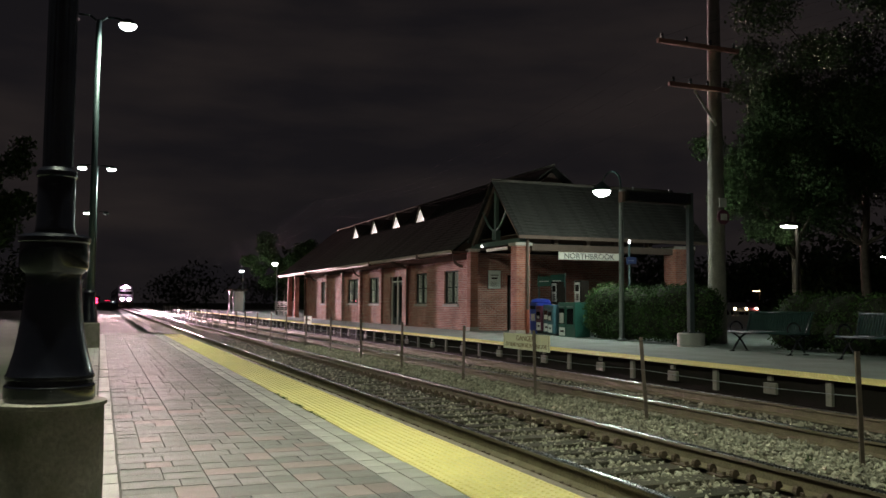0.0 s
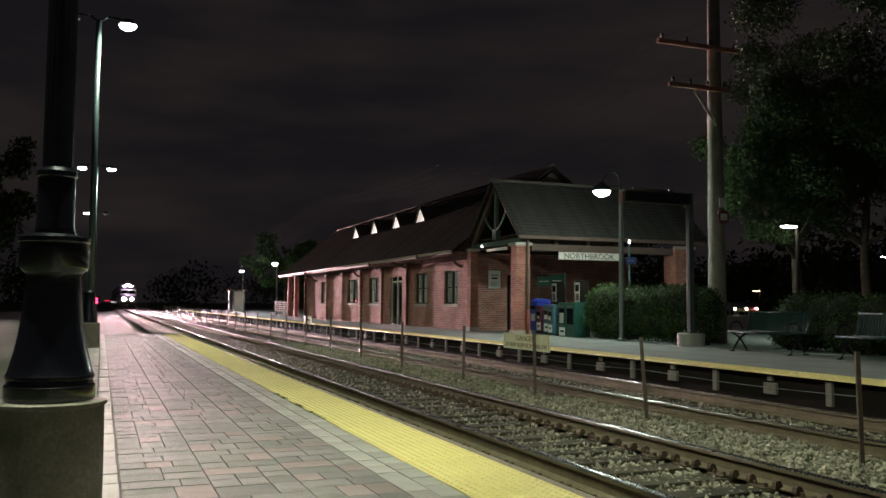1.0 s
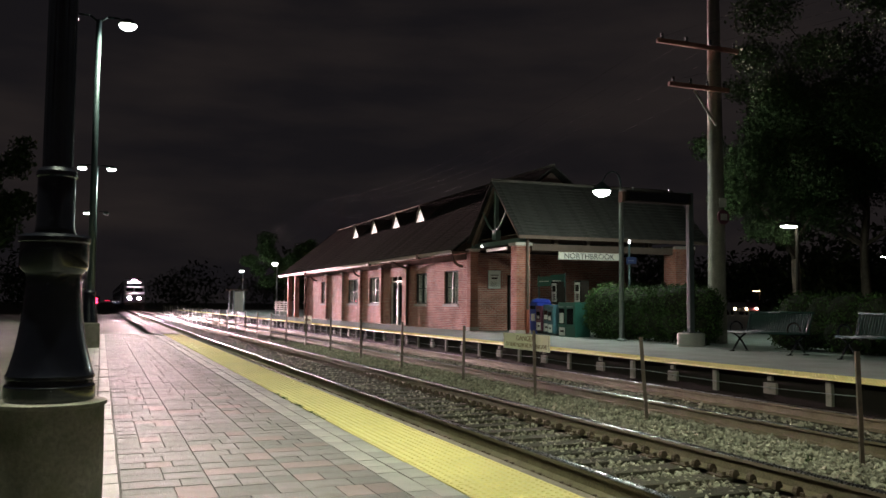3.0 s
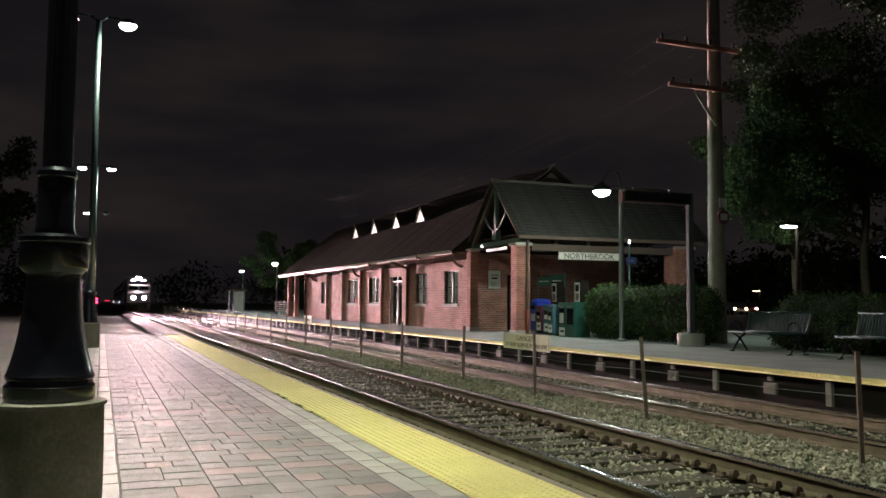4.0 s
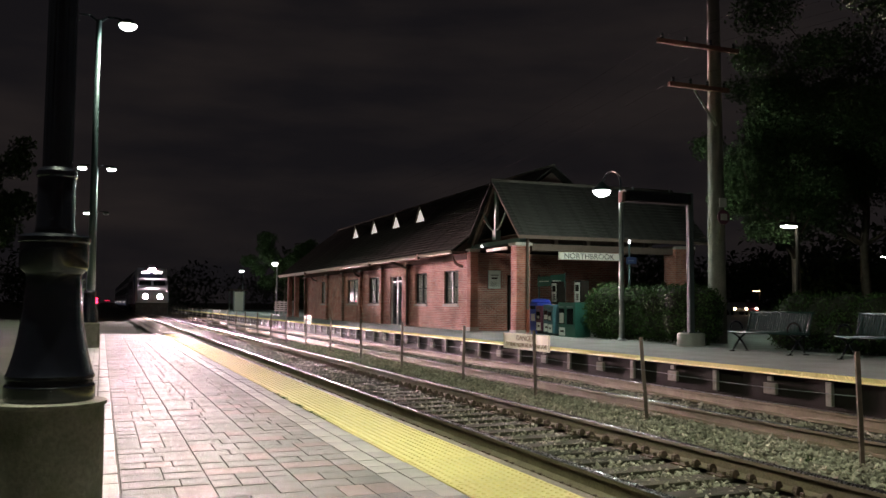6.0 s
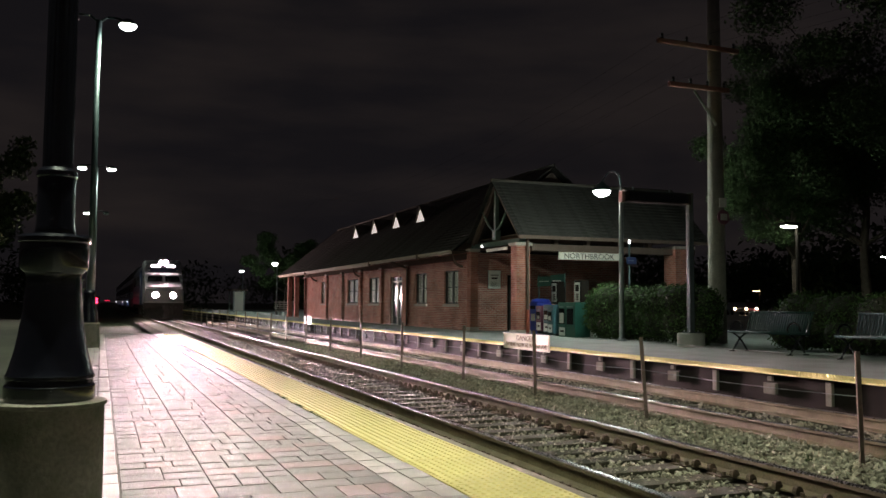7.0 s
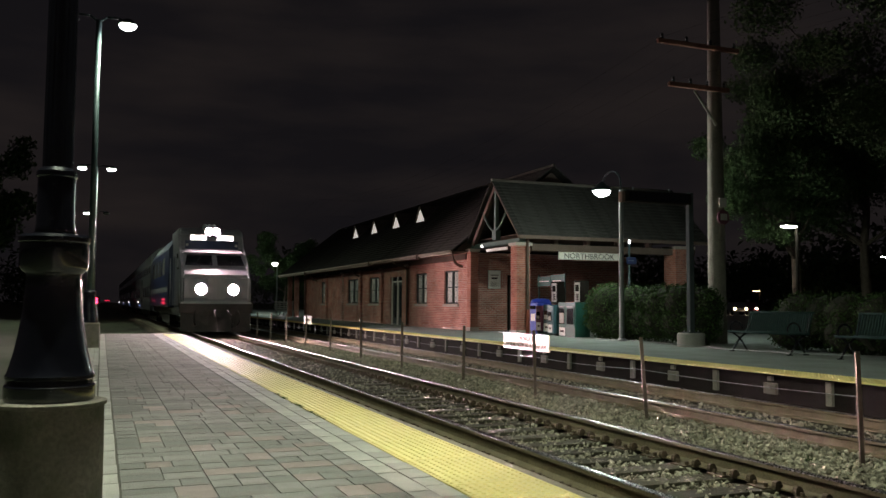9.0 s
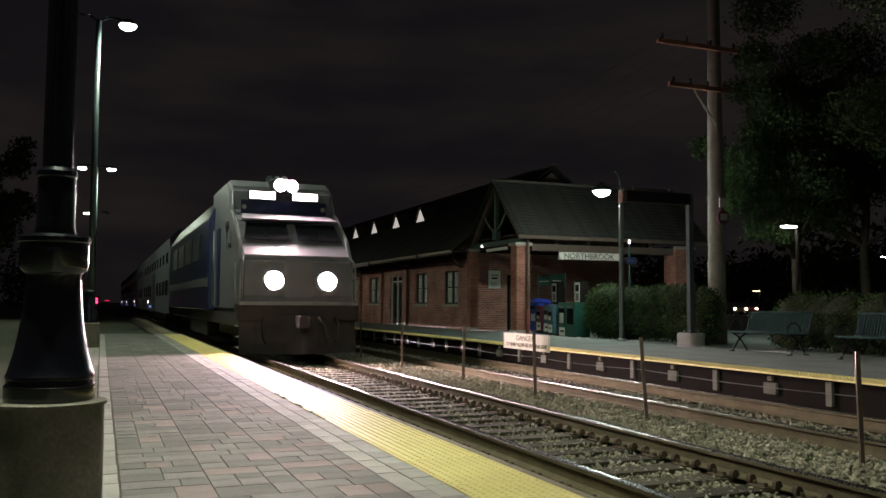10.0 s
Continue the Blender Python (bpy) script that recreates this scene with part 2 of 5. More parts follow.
def lathe(bm, profile, seg=32):
    """Round body about z from (radius, height) pairs."""
    rings = [[bm.verts.new((r * math.cos(k * math.tau / seg), r * math.sin(k * math.tau / seg), z)) for k in range(seg)] for r, z in profile]
    for a, b in zip(rings, rings[1:]):
        for k in range(seg):
            bm.faces.new((a[k], a[(k + 1) % seg], b[(k + 1) % seg], b[k])).smooth = True
    bm.faces.new(rings[0][::-1])
    bm.faces.new(rings[-1])
    for i in range(1, len(profile) - 1):
        d0 = Vector(profile[i]) - Vector(profile[i - 1])
        d1 = Vector(profile[i + 1]) - Vector(profile[i])
        if d0.angle(d1, 0.0) > 0.5:
            for k in range(seg):
                e = bm.edges.get((rings[i][k], rings[i][(k + 1) % seg]))
                if e:
                    e.smooth = False


def prism(bm, outline, way, depth):
    """Extrude a flat outline of 3D points along way * depth."""
    w = Vector(way) * depth
    a = [bm.verts.new(p) for p in outline]
    b = [bm.verts.new(Vector(p) + w) for p in outline]
    bm.faces.new(a[::-1])
    bm.faces.new(b)
    n = len(a)
    for k in range(n):
        bm.faces.new((a[k], a[(k + 1) % n], b[(k + 1) % n], b[k]))


def finish(name, bm, material):
    bmesh.ops.recalc_face_normals(bm, faces=bm.faces)
    me = bpy.data.meshes.new(name)
    bm.to_mesh(me)
    bm.free()
    me.materials.append(material)
    return me


def part(name, bm, material, parent, label=""):
    ob = new(name, finish(name, bm, material))
    ob.parent = parent
    if label:
        ob["label"] = label
    return ob


def boxpart(name, dims, material, parent, bevel=0.0, label=""):
    bm = bmesh.new()
    box(bm, *dims, bevel=bevel)
    return part(name, bm, material, parent, label)


def tubepart(name, p0, p1, r0, r1, material, parent, seg=12, label=""):
    bm = bmesh.new()
    tube(bm, p0, p1, r0, r1, seg)
    return part(name, bm, material, parent, label)


def thing(name, x, y, z, label, category, group="", kind="", rz=0.0):
    ob = new(name)
    ob.matrix_basis = pose(x, y, z, 0, 0, rz)
    return tagged(ob, label, category, group, kind)


def solid(name, bm, material, label, category="", group="", kind=""):
    return tagged(new(name, finish(name, bm, material)), label, category, group, kind)


def lettering(name, text, size, material, parent, matrix, label="", width=0.0, height=0.0):
    """Flat raised letters in the built-in font, as a mesh."""
    cu = bpy.data.curves.new(name, "FONT")
    cu.body, cu.size, cu.extrude, cu.align_x, cu.align_y = text, size, 0.0012, "CENTER", "CENTER"
    tmp = new(name + "_outline", cu)
    me = bpy.data.meshes.new_from_object(tmp.evaluated_get(bpy.context.evaluated_depsgraph_get()))
    bpy.data.objects.remove(tmp)
    bpy.data.curves.remove(cu)
    me.materials.clear()
    me.materials.append(material)
    if width:
        co = np.array([v.co[:] for v in me.vertices])
        low, high = co.min(axis=0), co.max(axis=0)
        fit = Matrix.Diagonal((width / (high[0] - low[0]), height / (high[1] - low[1]), 1, 1))
        me.transform(fit @ Matrix.Translation((-(low[0] + high[0]) / 2, -(low[1] + high[1]) / 2, 0)))
    ob = new(name, me)
    ob.parent, ob.matrix_basis = parent, matrix
    if label:
        ob["label"] = label
    return ob


def leaf_cloud(name, centres, radii, count, size, material, parent, seed, shell=0.55):
    """A crown of many small bent leaves round the given clumps."""
    rnd = np.random.RandomState(seed)
    centres, radii = np.array(centres, float), np.array(radii, float)
    vol = radii.prod(axis=1) ** (2 / 3)
    pick = rnd.choice(len(centres), count, p=vol / vol.sum())
    d = rnd.normal(size=(count, 3))
    d /= np.linalg.norm(d, axis=1)[:, None]
    r = shell + (1 - shell) * rnd.rand(count) ** 0.6
    r *= 0.82 + 0.30 * rnd.rand(count)
    c = centres[pick] + d * radii[pick] * r[:, None]
    n = d + rnd.normal(scale=0.7, size=(count, 3))
    n /= np.linalg.norm(n, axis=1)[:, None]
    u = np.cross(n, rnd.normal(size=(count, 3)))
    u /= np.linalg.norm(u, axis=1)[:, None]
    v = np.cross(n, u)
    s = size * (0.6 + 0.8 * rnd.rand(count))[:, None]
    pts = np.stack([c - u * s, c - v * s * 0.45 + n * s * 0.15, c + u * s, c + v * s * 0.45 + n * s * 0.15], axis=1).reshape(-1, 3)
    faces = np.arange(count * 4).reshape(-1, 4)
    me = bpy.data.meshes.new(name)
    me.from_pydata(pts.tolist(), [], faces.tolist())
    me.materials.append(material)
    ob = new(name, me)
    ob.parent = parent
    return ob


# ================= ground and tracks =================
RAIL_Z, RAIL2_Z = -0.158, -0.244
TIE_Z, TIE2_Z = -0.335, -0.42
TRACK_A, TRACK_B = (3.571, 5.083), (7.40, 8.90)
YEND = 420.0

bm = bmesh.new()
box(bm, -900, 900, -60, 2200, -1.4, -0.62)
solid("ground", bm, M_EARTH, "dark night ground of grass and earth reaching the horizon", "ground", kind="structure")

bm = bmesh.new()
NX, NY = 34, 300
grid = []
for j in range(NY + 1):
    y = -6 + (YEND + 6) * (j / NY) ** 2.2
    row = []
    for i in range(NX + 1):
        x = 2.3 + 7.9 * i / NX
        zb = -0.375 if x < 6.0 else -0.375 - 0.09 * min(1, (x - 6.0) / 0.8)
        if 5.5 < x < 7.0:
            zb += 0.03
        row.append(bm.verts.new((x, y, zb + 0.03 * (noise.noise((x * 1.7, y * 1.7, 0.0)) if y < 60 else 0))))
    grid.append(row)
for j in range(NY):
    for i in range(NX):
        bm.faces.new((grid[j][i], grid[j][i + 1], grid[j + 1][i + 1], grid[j + 1][i])).smooth = True
bed = solid("track_bed", bm, M_BED, "brown gravel bed under the two railway tracks", "track bed", kind="structure")


def rail(x, z, name):
    th = thing(name, x, 0, z, "steel rail with polished head and rusty sides", "rail", "rails of the two tracks")
    bm = bmesh.new()
    prof = [(-0.036, -0.012), (-0.034, -0.040), (-0.010, -0.052), (-0.009, -0.135), (-0.070, -0.158), (-0.070, -0.172), (0.070, -0.172), (0.070, -0.158), (0.009, -0.135), (0.010, -0.052), (0.034, -0.040), (0.036, -0.012)]
    prism(bm, [(a, -6, b) for a, b in prof], (0, 1, 0), YEND + 6)
    part("rail_web", bm, M_RAIL, th, "dark rusty web and foot")
    bm = bmesh.new()
    prism(bm, [(a, -6, b) for a, b in ((-0.036, -0.012), (0.036, -0.012), (0.030, -0.003), (0.015, 0.0), (-0.015, 0.0), (-0.030, -0.003))], (0, 1, 0), YEND + 6)
    part("rail_head", bm, M_RAILTOP, th, "polished running surface")
    return th


for x in TRACK_A:
    rail(x, RAIL_Z, "rail")
for x in TRACK_B:
    rail(x, RAIL2_Z, "rail")

# sleepers with tie plates and anchors
bm = bmesh.new()
box(bm, -1.3, 1.3, -0.115, 0.115, -0.17, 0.0, 0.008)
me_tie = finish("tie", bm, M_TIE)
bm = bmesh.new()
box(bm, -0.18, 0.18, -0.095, 0.095, 0.0, 0.014)
for sx in (-0.12, 0.12):
    for sy in (-0.06, 0.06):
        tube(bm, (sx, sy, 0.01), (sx, sy, 0.045), 0.016, 0.02, 6)
me_plate = finish("tie_plate", bm, M_RUST)
bm = bmesh.new()
prism_ring = [(math.cos(k * math.tau / 9) * (0.036 if k < 5 else 0.044), math.sin(k * math.tau / 9) * 0.04) for k in range(9)]
ring_a = [bm.verts.new((0.085 + a, -0.021, 0.02 + b)) for a, b in prism_ring]
ring_b = [bm.verts.new((0.085 + a, 0.021, 0.02 + b)) for a, b in prism_ring]
bm.faces.new(ring_a[::-1])
bm.faces.new(ring_b)
for k in range(9):
    bm.faces.new((ring_a[k], ring_a[(k + 1) % 9], ring_b[(k + 1) % 9], ring_b[k]))
me_anchor = finish("rail_anchor", bm, M_RUST)


def sleepers(track, z, first, count, fittings, rnd):
    mid = sum(track) / 2
    for k in range(count):
        y = first + 0.495 * k
        if k < fittings:
            th = thing("railway_tie", mid + rnd.uniform(-0.03, 0.03), y, z, "dark weathered timber tie under the rails", "railway tie", "ties of the tracks", rz=rnd.uniform(-1.2, 1.2))
            t = new("tie", me_tie)
            t.parent = th
            for x in track:
                side = 1 if x < mid else -1
                for nm, me, dy in (("tie_plate", me_plate, 0.0), ("rail_anchor", me_anchor, -0.145), ("rail_anchor", me_anchor, 0.145)):
                    o = new(nm, me)
                    o.parent = th
                    o.location = (x - th.location.x, dy, 0.0 if nm == "tie_plate" else 0.02)
                    if side < 0:
                        o.rotation_euler = (0, 0, math.pi)
        else:
            o = tagged(new("railway_tie", me_tie), "dark weathered timber tie under the rails", "railway tie", "ties of the tracks")
            o.location = (mid, y, z)


def ballast(name, x0, x1, y0, y1, count, size, zfun, seed, skip):
    rnd = np.random.RandomState(seed)
    y = y0 + (y1 - y0) * rnd.rand(count) ** 1.5
    x = x0 + (x1 - x0) * rnd.rand(count)
    keep = np.ones(count, bool)
    for a, b in skip:
        keep &= ~((x > a) & (x < b))
    x, y = x[keep], y[keep]
    n = len(x)
    z = np.array([zfun(v) for v in x]) + rnd.uniform(-0.015, 0.03, n)
    base = np.array([(1, 0, 0), (-1, 0, 0), (0, 1, 0), (0, -1, 0), (0, 0, 1), (0, 0, -1)], float)
    tri = np.array([(0, 2, 4), (2, 1, 4), (1, 3, 4), (3, 0, 4), (2, 0, 5), (1, 2, 5), (3, 1, 5), (0, 3, 5)])
    s = size * (0.5 + rnd.rand(n, 1) ** 2 * 0.9)
    rot = rnd.normal(size=(n, 3, 3))
    rot, _ = np.linalg.qr(rot)
    v = base[None] * (0.6 + 0.8 * rnd.rand(n, 6, 1)) * np.array([1.0, 0.85, 0.7])
    v = np.einsum("nij,nkj->nki", rot, v) * s[:, None] + np.stack([x, y, z], 1)[:, None]
    f = (tri[None] + 6 * np.arange(n)[:, None, None]).reshape(-1, 3)
    me = bpy.data.meshes.new(name)
    me.from_pydata(v.reshape(-1, 3).tolist(), [], f.tolist())
    me.materials.append(M_STONE)
    return tagged(new(name, me), "grey and tan crushed stone ballast between the ties", "ballast", kind="stuff")


RND = random.Random(7)
sleepers(TRACK_A, TIE_Z, 5.03 - 0.495 * 20, 150, 84, RND)
sleepers(TRACK_B, TIE2_Z, -4.4, 130, 0, RND)


def bed_height(x):
    return -0.368 if x < 5.5 else (-0.36 if x < 6.6 else -0.44)


ballast("ballast_stones", 3.2, 9.5, 3.6, 34, 54000, 0.028, bed_height, 3, [(3.44, 3.70), (4.95, 5.22), (7.3, 7.5), (8.8, 9.0)])
ballast("ballast_behind", 2.75, 9.5, -5.5, 3.6, 7000, 0.034, bed_height, 6, [(3.44, 3.70), (4.95, 5.22), (7.3, 7.5), (8.8, 9.0)])
ballast("ballast_shoulder", 5.35, 7.2, 3.6, 30, 18000, 0.034, lambda x: -0.335 if x < 6.6 else -0.40, 4, [])

# ================= near platform =================
PLAT_END = 31.6
bm = bmesh.new()
box(bm, 0.0, 2.64, -6, PLAT_END, -0.55, -0.009)
near_platform = solid("platform_near", bm, M_JOINT, "brick-paved railway platform with yellow tactile edge", "platform", kind="structure")
for k in range(11):
    boxpart("edge_plank", (2.645, 2.74, -6 + 3.42 * k, -6 + 3.42 * (k + 1) - 0.012, -0.20, -0.012 - 0.003 * (k % 3)), M_PLANK, near_platform, 0.008, "weathered timber edge plank")
boxpart("platform_edge_beam", (2.645, 2.70, -6, PLAT_END, -0.50, -0.205), M_CONC, near_platform, 0.0, "worn concrete edge beam")
bm = bmesh.new()
fines = []
for j in range(260):
    y = -6 + 90 * (j / 259) ** 1.6
    fines.append([bm.verts.new((2.705 + 0.79 * i / 10, y, -0.300 - 0.024 * i / 10 + 0.010 * noise.noise((0.6 * i, y * 3.1, 4.0)) + 0.006 * noise.noise((1.9 * i, y * 11.0, 9.0)))) for i in range(11)])
for a, b in zip(fines, fines[1:]):
    for i in range(10):
        bm.faces.new((a[i], a[i + 1], b[i + 1], b[i])).smooth = True
solid("trackside_fines", bm, M_FINES, "compacted brown grit between the platform edge and the near rail", "grit", kind="structure")
boxpart("end_kerb", (0.0, 2.70, PLAT_END, PLAT_END + 0.15, -0.4, 0.005), M_CONC, near_platform, 0.01)
bm = bmesh.new()
box(bm, -0.32, -0.004, -6, PLAT_END, -0.5, -0.012)
strip = solid("side_strip", bm, M_JOINT, "narrow paved strip beside the platform kerb", "pavement", kind="structure")
bm = bmesh.new()
box(bm, -6.5, -0.33, -6, 60, -0.6, -0.05)
solid("lawn", bm, M_EARTH, "dark grass beside the platform", "lawn", kind="structure")
bm = bmesh.new()
box(bm, -40, -6.6, -6, 60, -0.62, -0.10)
solid("parking_lot_near", bm, M_ASPHALT, "asphalt car park behind the platform", "car park", kind="structure")


def kerb_blocks():
    rnd = random.Random(3)
    y = -5.9
    mes = []
    for k in range(4):
        bm = bmesh.new()
        box(bm, 0.0, 0.128, 0, 0.298 + 0.002 * k, -0.1, 0.012, 0.006)
        mes.append(finish("kerb_block", bm, M_BORDER))
    while y < PLAT_END - 0.3:
        o = new("kerb_block", rnd.choice(mes))
        o.parent = near_platform
        o.location = (rnd.uniform(-0.003, 0.003), y, rnd.uniform(-0.004, 0.003))
        y += 0.304


def pavers():
    """Mixed-size rectangular pavers in three lanes; the nearest ones single, the rest joined."""
    rnd = random.Random(11)
    cache, far = {}, bmesh.new()
    near = 0
    for x0 in (0.14, 0.663, 1.186):
        y = -5.9
        while y < PLAT_END - 0.02:
            d = rnd.choice((0.17, 0.22, 0.22, 0.29))
            split = rnd.choice(((0.35, 0.173), (0.173, 0.35), (0.26, 0.263), (0.26, 0.263), (0.173, 0.175, 0.175), (0.30, 0.223)))
            x = x0
            for w in split:
                dz = rnd.uniform(-0.0012, 0.0012)
                w2, d2 = w - 0.007, min(d, PLAT_END - y) - 0.007
                if 4.2 < y < 11.0 and near < 300:
                    key = (round(w2, 3), round(d2, 3), rnd.random() > 0.12)
                    if key not in cache:
                        bm = bmesh.new()
                        box(bm, -w2 / 2, w2 / 2, -d2 / 2, d2 / 2, -0.055, 0.0, 0.003)
                        cache[key] = finish("paver", bm, M_PAVER if key[2] else M_PAVER_RED)
                    o = new("paver", cache[key])
                    o.parent = near_platform
                    o.location = (x + w / 2, y + d / 2, dz)
                    o.rotation_euler = (rnd.uniform(-0.003, 0.003), rnd.uniform(-0.003, 0.003), rnd.uniform(-0.006, 0.006))
                    near += 1
                else:
                    box(far, x, x + w2, y, y + d2, -0.055, dz)
                x += w
            y += d
    ob = part("pavers_far", far, M_PAVER_I, near_platform)
    ob["kind"] = "stuff"
    # pale border of two courses
    cache2, far2, n2 = {}, bmesh.new(), 0
    for x0, w in ((1.712, 0.155), (1.870, 0.155)):
        y = -5.9 + rnd.uniform(-0.1, 0)
        while y < PLAT_END - 0.02:
            d = rnd.choice((0.16, 0.24, 0.24, 0.30))
            d2 = min(d, PLAT_END - y) - 0.007
            dz = rnd.uniform(-0.002, 0.002)
            if 4.2 < y < 12:
                key = round(d2, 3)
                if key not in cache2:
                    bm = bmesh.new()
                    box(bm, -w / 2 + 0.003, w / 2 - 0.003, -d2 / 2, d2 / 2, -0.055, 0.0, 0.003)
                    cache2[key] = finish("border_paver", bm, M_BORDER)
                o = new("border_paver", cache2[key])
                o.parent = near_platform
                o.location = (x0 + w / 2, y + d / 2, dz)
                o.rotation_euler = (rnd.uniform(-0.01, 0.01), rnd.uniform(-0.01, 0.01), rnd.uniform(-0.01, 0.01))
            else:
                box(far2, x0, x0 + w - 0.006, y, y + d2, -0.055, dz)
            y += d
    ob = part("border_pavers_far", far2, M_BORDER_I, near_platform)
    ob["kind"] = "stuff"
    # bricks of the side strip
    far3 = bmesh.new()
    y = -5.9
    while y < PLAT_END:
        for x0 in (-0.31, -0.21, -0.11):
            box(far3, x0, x0 + 0.094, y, y + 0.194, -0.06, rnd.uniform(-0.012, -0.004))
        y += 0.2
    ob = part("strip_bricks", far3, M_BORDER_I, strip)
    ob["kind"] = "stuff"


def tactile(parent, x0, x1, y0, y1, z, length, pitch=0.0605):
    w = x1 - x0
    bm = bmesh.new()
    box(bm, 0, w, 0, length - 0.0045, -0.05, 0.0, 0.002)
    nx, ny = int(w / pitch), int(length / pitch)
    ox, oy = (w - (nx - 1) * pitch) / 2, (length - (ny - 1) * pitch) / 2
    for i in range(nx):
        for j in range(ny):
            tube(bm, (ox + i * pitch, oy + j * pitch, -0.002), (ox + i * pitch, oy + j * pitch, 0.0065), 0.0165, 0.0095, 7)
    me = finish("tactile_tile", bm, M_YELLOW)
    y, count = y0, 0
    rnd = random.Random(5)
    while y + length < y1 + 0.02:
        o = new("tactile_tile", me)
        o.parent = parent
        o.location = (x0 + rnd.uniform(-0.003, 0.003), y, z + rnd.uniform(-0.001, 0.001))
        count += 1
        y += length - 0.0035 if count % 3 else length + 0.007


def weeds():
    """Small tufts in the joint between pavers and tactile tiles."""
    rnd = random.Random(8)
    bm = bmesh.new()
    for cy in (8.3, 8.7, 9.2, 9.35, 10.1, 10.5):
        for k in range(60):
            x, y = 2.022 + rnd.gauss(0, 0.012), cy + rnd.gauss(0, 0.09)
            dx, dy, h = rnd.gauss(0, 0.012), rnd.gauss(0, 0.012), rnd.uniform(0.008, 0.03)
            a = rnd.uniform(0, math.tau)
            v = [bm.verts.new(p) for p in ((x - 0.003 * math.cos(a), y - 0.003 * math.sin(a), -0.01), (x + 0.003 * math.cos(a), y + 0.003 * math.sin(a), -0.01), (x + dx, y + dy, h))]
            bm.faces.new(v)
    for k in range(150):
        cx, cy = rnd.uniform(5.55, 7.1), 4.5 + 20 * rnd.random() ** 1.4
        for j in range(22):
            x, y = cx + rnd.gauss(0, 0.06), cy + rnd.gauss(0, 0.10)
            a, h = rnd.uniform(0, math.tau), rnd.uniform(0.02, 0.09)
            z = -0.36 if cx < 6.6 else -0.42
            v = [bm.verts.new(p) for p in ((x - 0.006 * math.cos(a), y - 0.006 * math.sin(a), z), (x + 0.006 * math.cos(a), y + 0.006 * math.sin(a), z), (x + rnd.gauss(0, 0.03), y + rnd.gauss(0, 0.03), z + h))]
            bm.faces.new(v)
    solid("weeds", bm, M_LEAF, "small green weeds growing in the paving joint", "weeds", kind="stuff")


# ================= far platform =================
FZ = 0.11
FX = 9.45
bm = bmesh.new()
box(bm, FX + 0.38, 13.0, -10, 130, FZ - 0.17, FZ - 0.006)
far_platform = solid("platform_far", bm, M_SLAB, "grey concrete platform with yellow edge on short piers", "platform", kind="structure")
bm = bmesh.new()
box(bm, 13.004, 110, -10, 130, -0.6, FZ - 0.012)
solid("forecourt", bm, M_SLAB, "grey paved forecourt round the station building", "pavement", kind="structure")
# Added near-black sheet behind the piers: its colour stands in for shade.
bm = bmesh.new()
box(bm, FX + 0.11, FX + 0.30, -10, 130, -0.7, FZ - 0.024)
solid("platform_back_wall", bm, M_DARK, "near-black sheet standing in for the shade under the platform edge", "retaining wall", kind="structure")


def far_edge():
    bm = bmesh.new()
    box(bm, 0, 0.11, 0, 0.05, -0.42, 0.0, 0.006)
    me_pier = finish("pier", bm, M_PIER)
    bm = bmesh.new()
    box(bm, 0, 0.07, -0.13, 0.13, -0.22, -0.05, 0.006)
    box(bm, 0.0, 0.06, -0.045, 0.045, -0.02, 0.05, 0.004)
    tube(bm, (-0.012, 0, -0.12), (0.01, 0, -0.12), 0.028, None, 10)
    me_shoe = finish("pier_block", bm, M_PIER)
    for k in range(51):
        y = -5.2 + 2.40 * k - 0.03
        o = new("pier", me_pier)
        o.parent = far_platform
        o.location = (FX + 0.06, y, 0.055)
        o.scale = (0.7, 2.2, 0.80)
        o = new("pier_block", me_shoe)
        o.parent = far_platform
        o.location = (FX + 0.06, y + 1.2, 0.0)
    bm = bmesh.new()
    box(bm, 0, 0.60, 0, 1.215, -0.022, 0.004, 0.003)
    n = 20
    for j in range(n):
        for i in range(10):
            tube(bm, (0.03 + i * 0.06, 0.03 + j * 0.0608, 0.0), (0.03 + i * 0.06, 0.03 + j * 0.0608, 0.010), 0.018, 0.010, 5)
    me = finish("tactile_tile", bm, M_YELLOW)
    for k in range(102):
        o = new("tactile_tile", me)
        o.parent = far_platform
        o.location = (FX, -6.54 + 1.22 * k, FZ)


# ================= station building =================
WX, WZ = 13.2, FZ - 0.02
Y0, Y1 = 30.3, 59.0


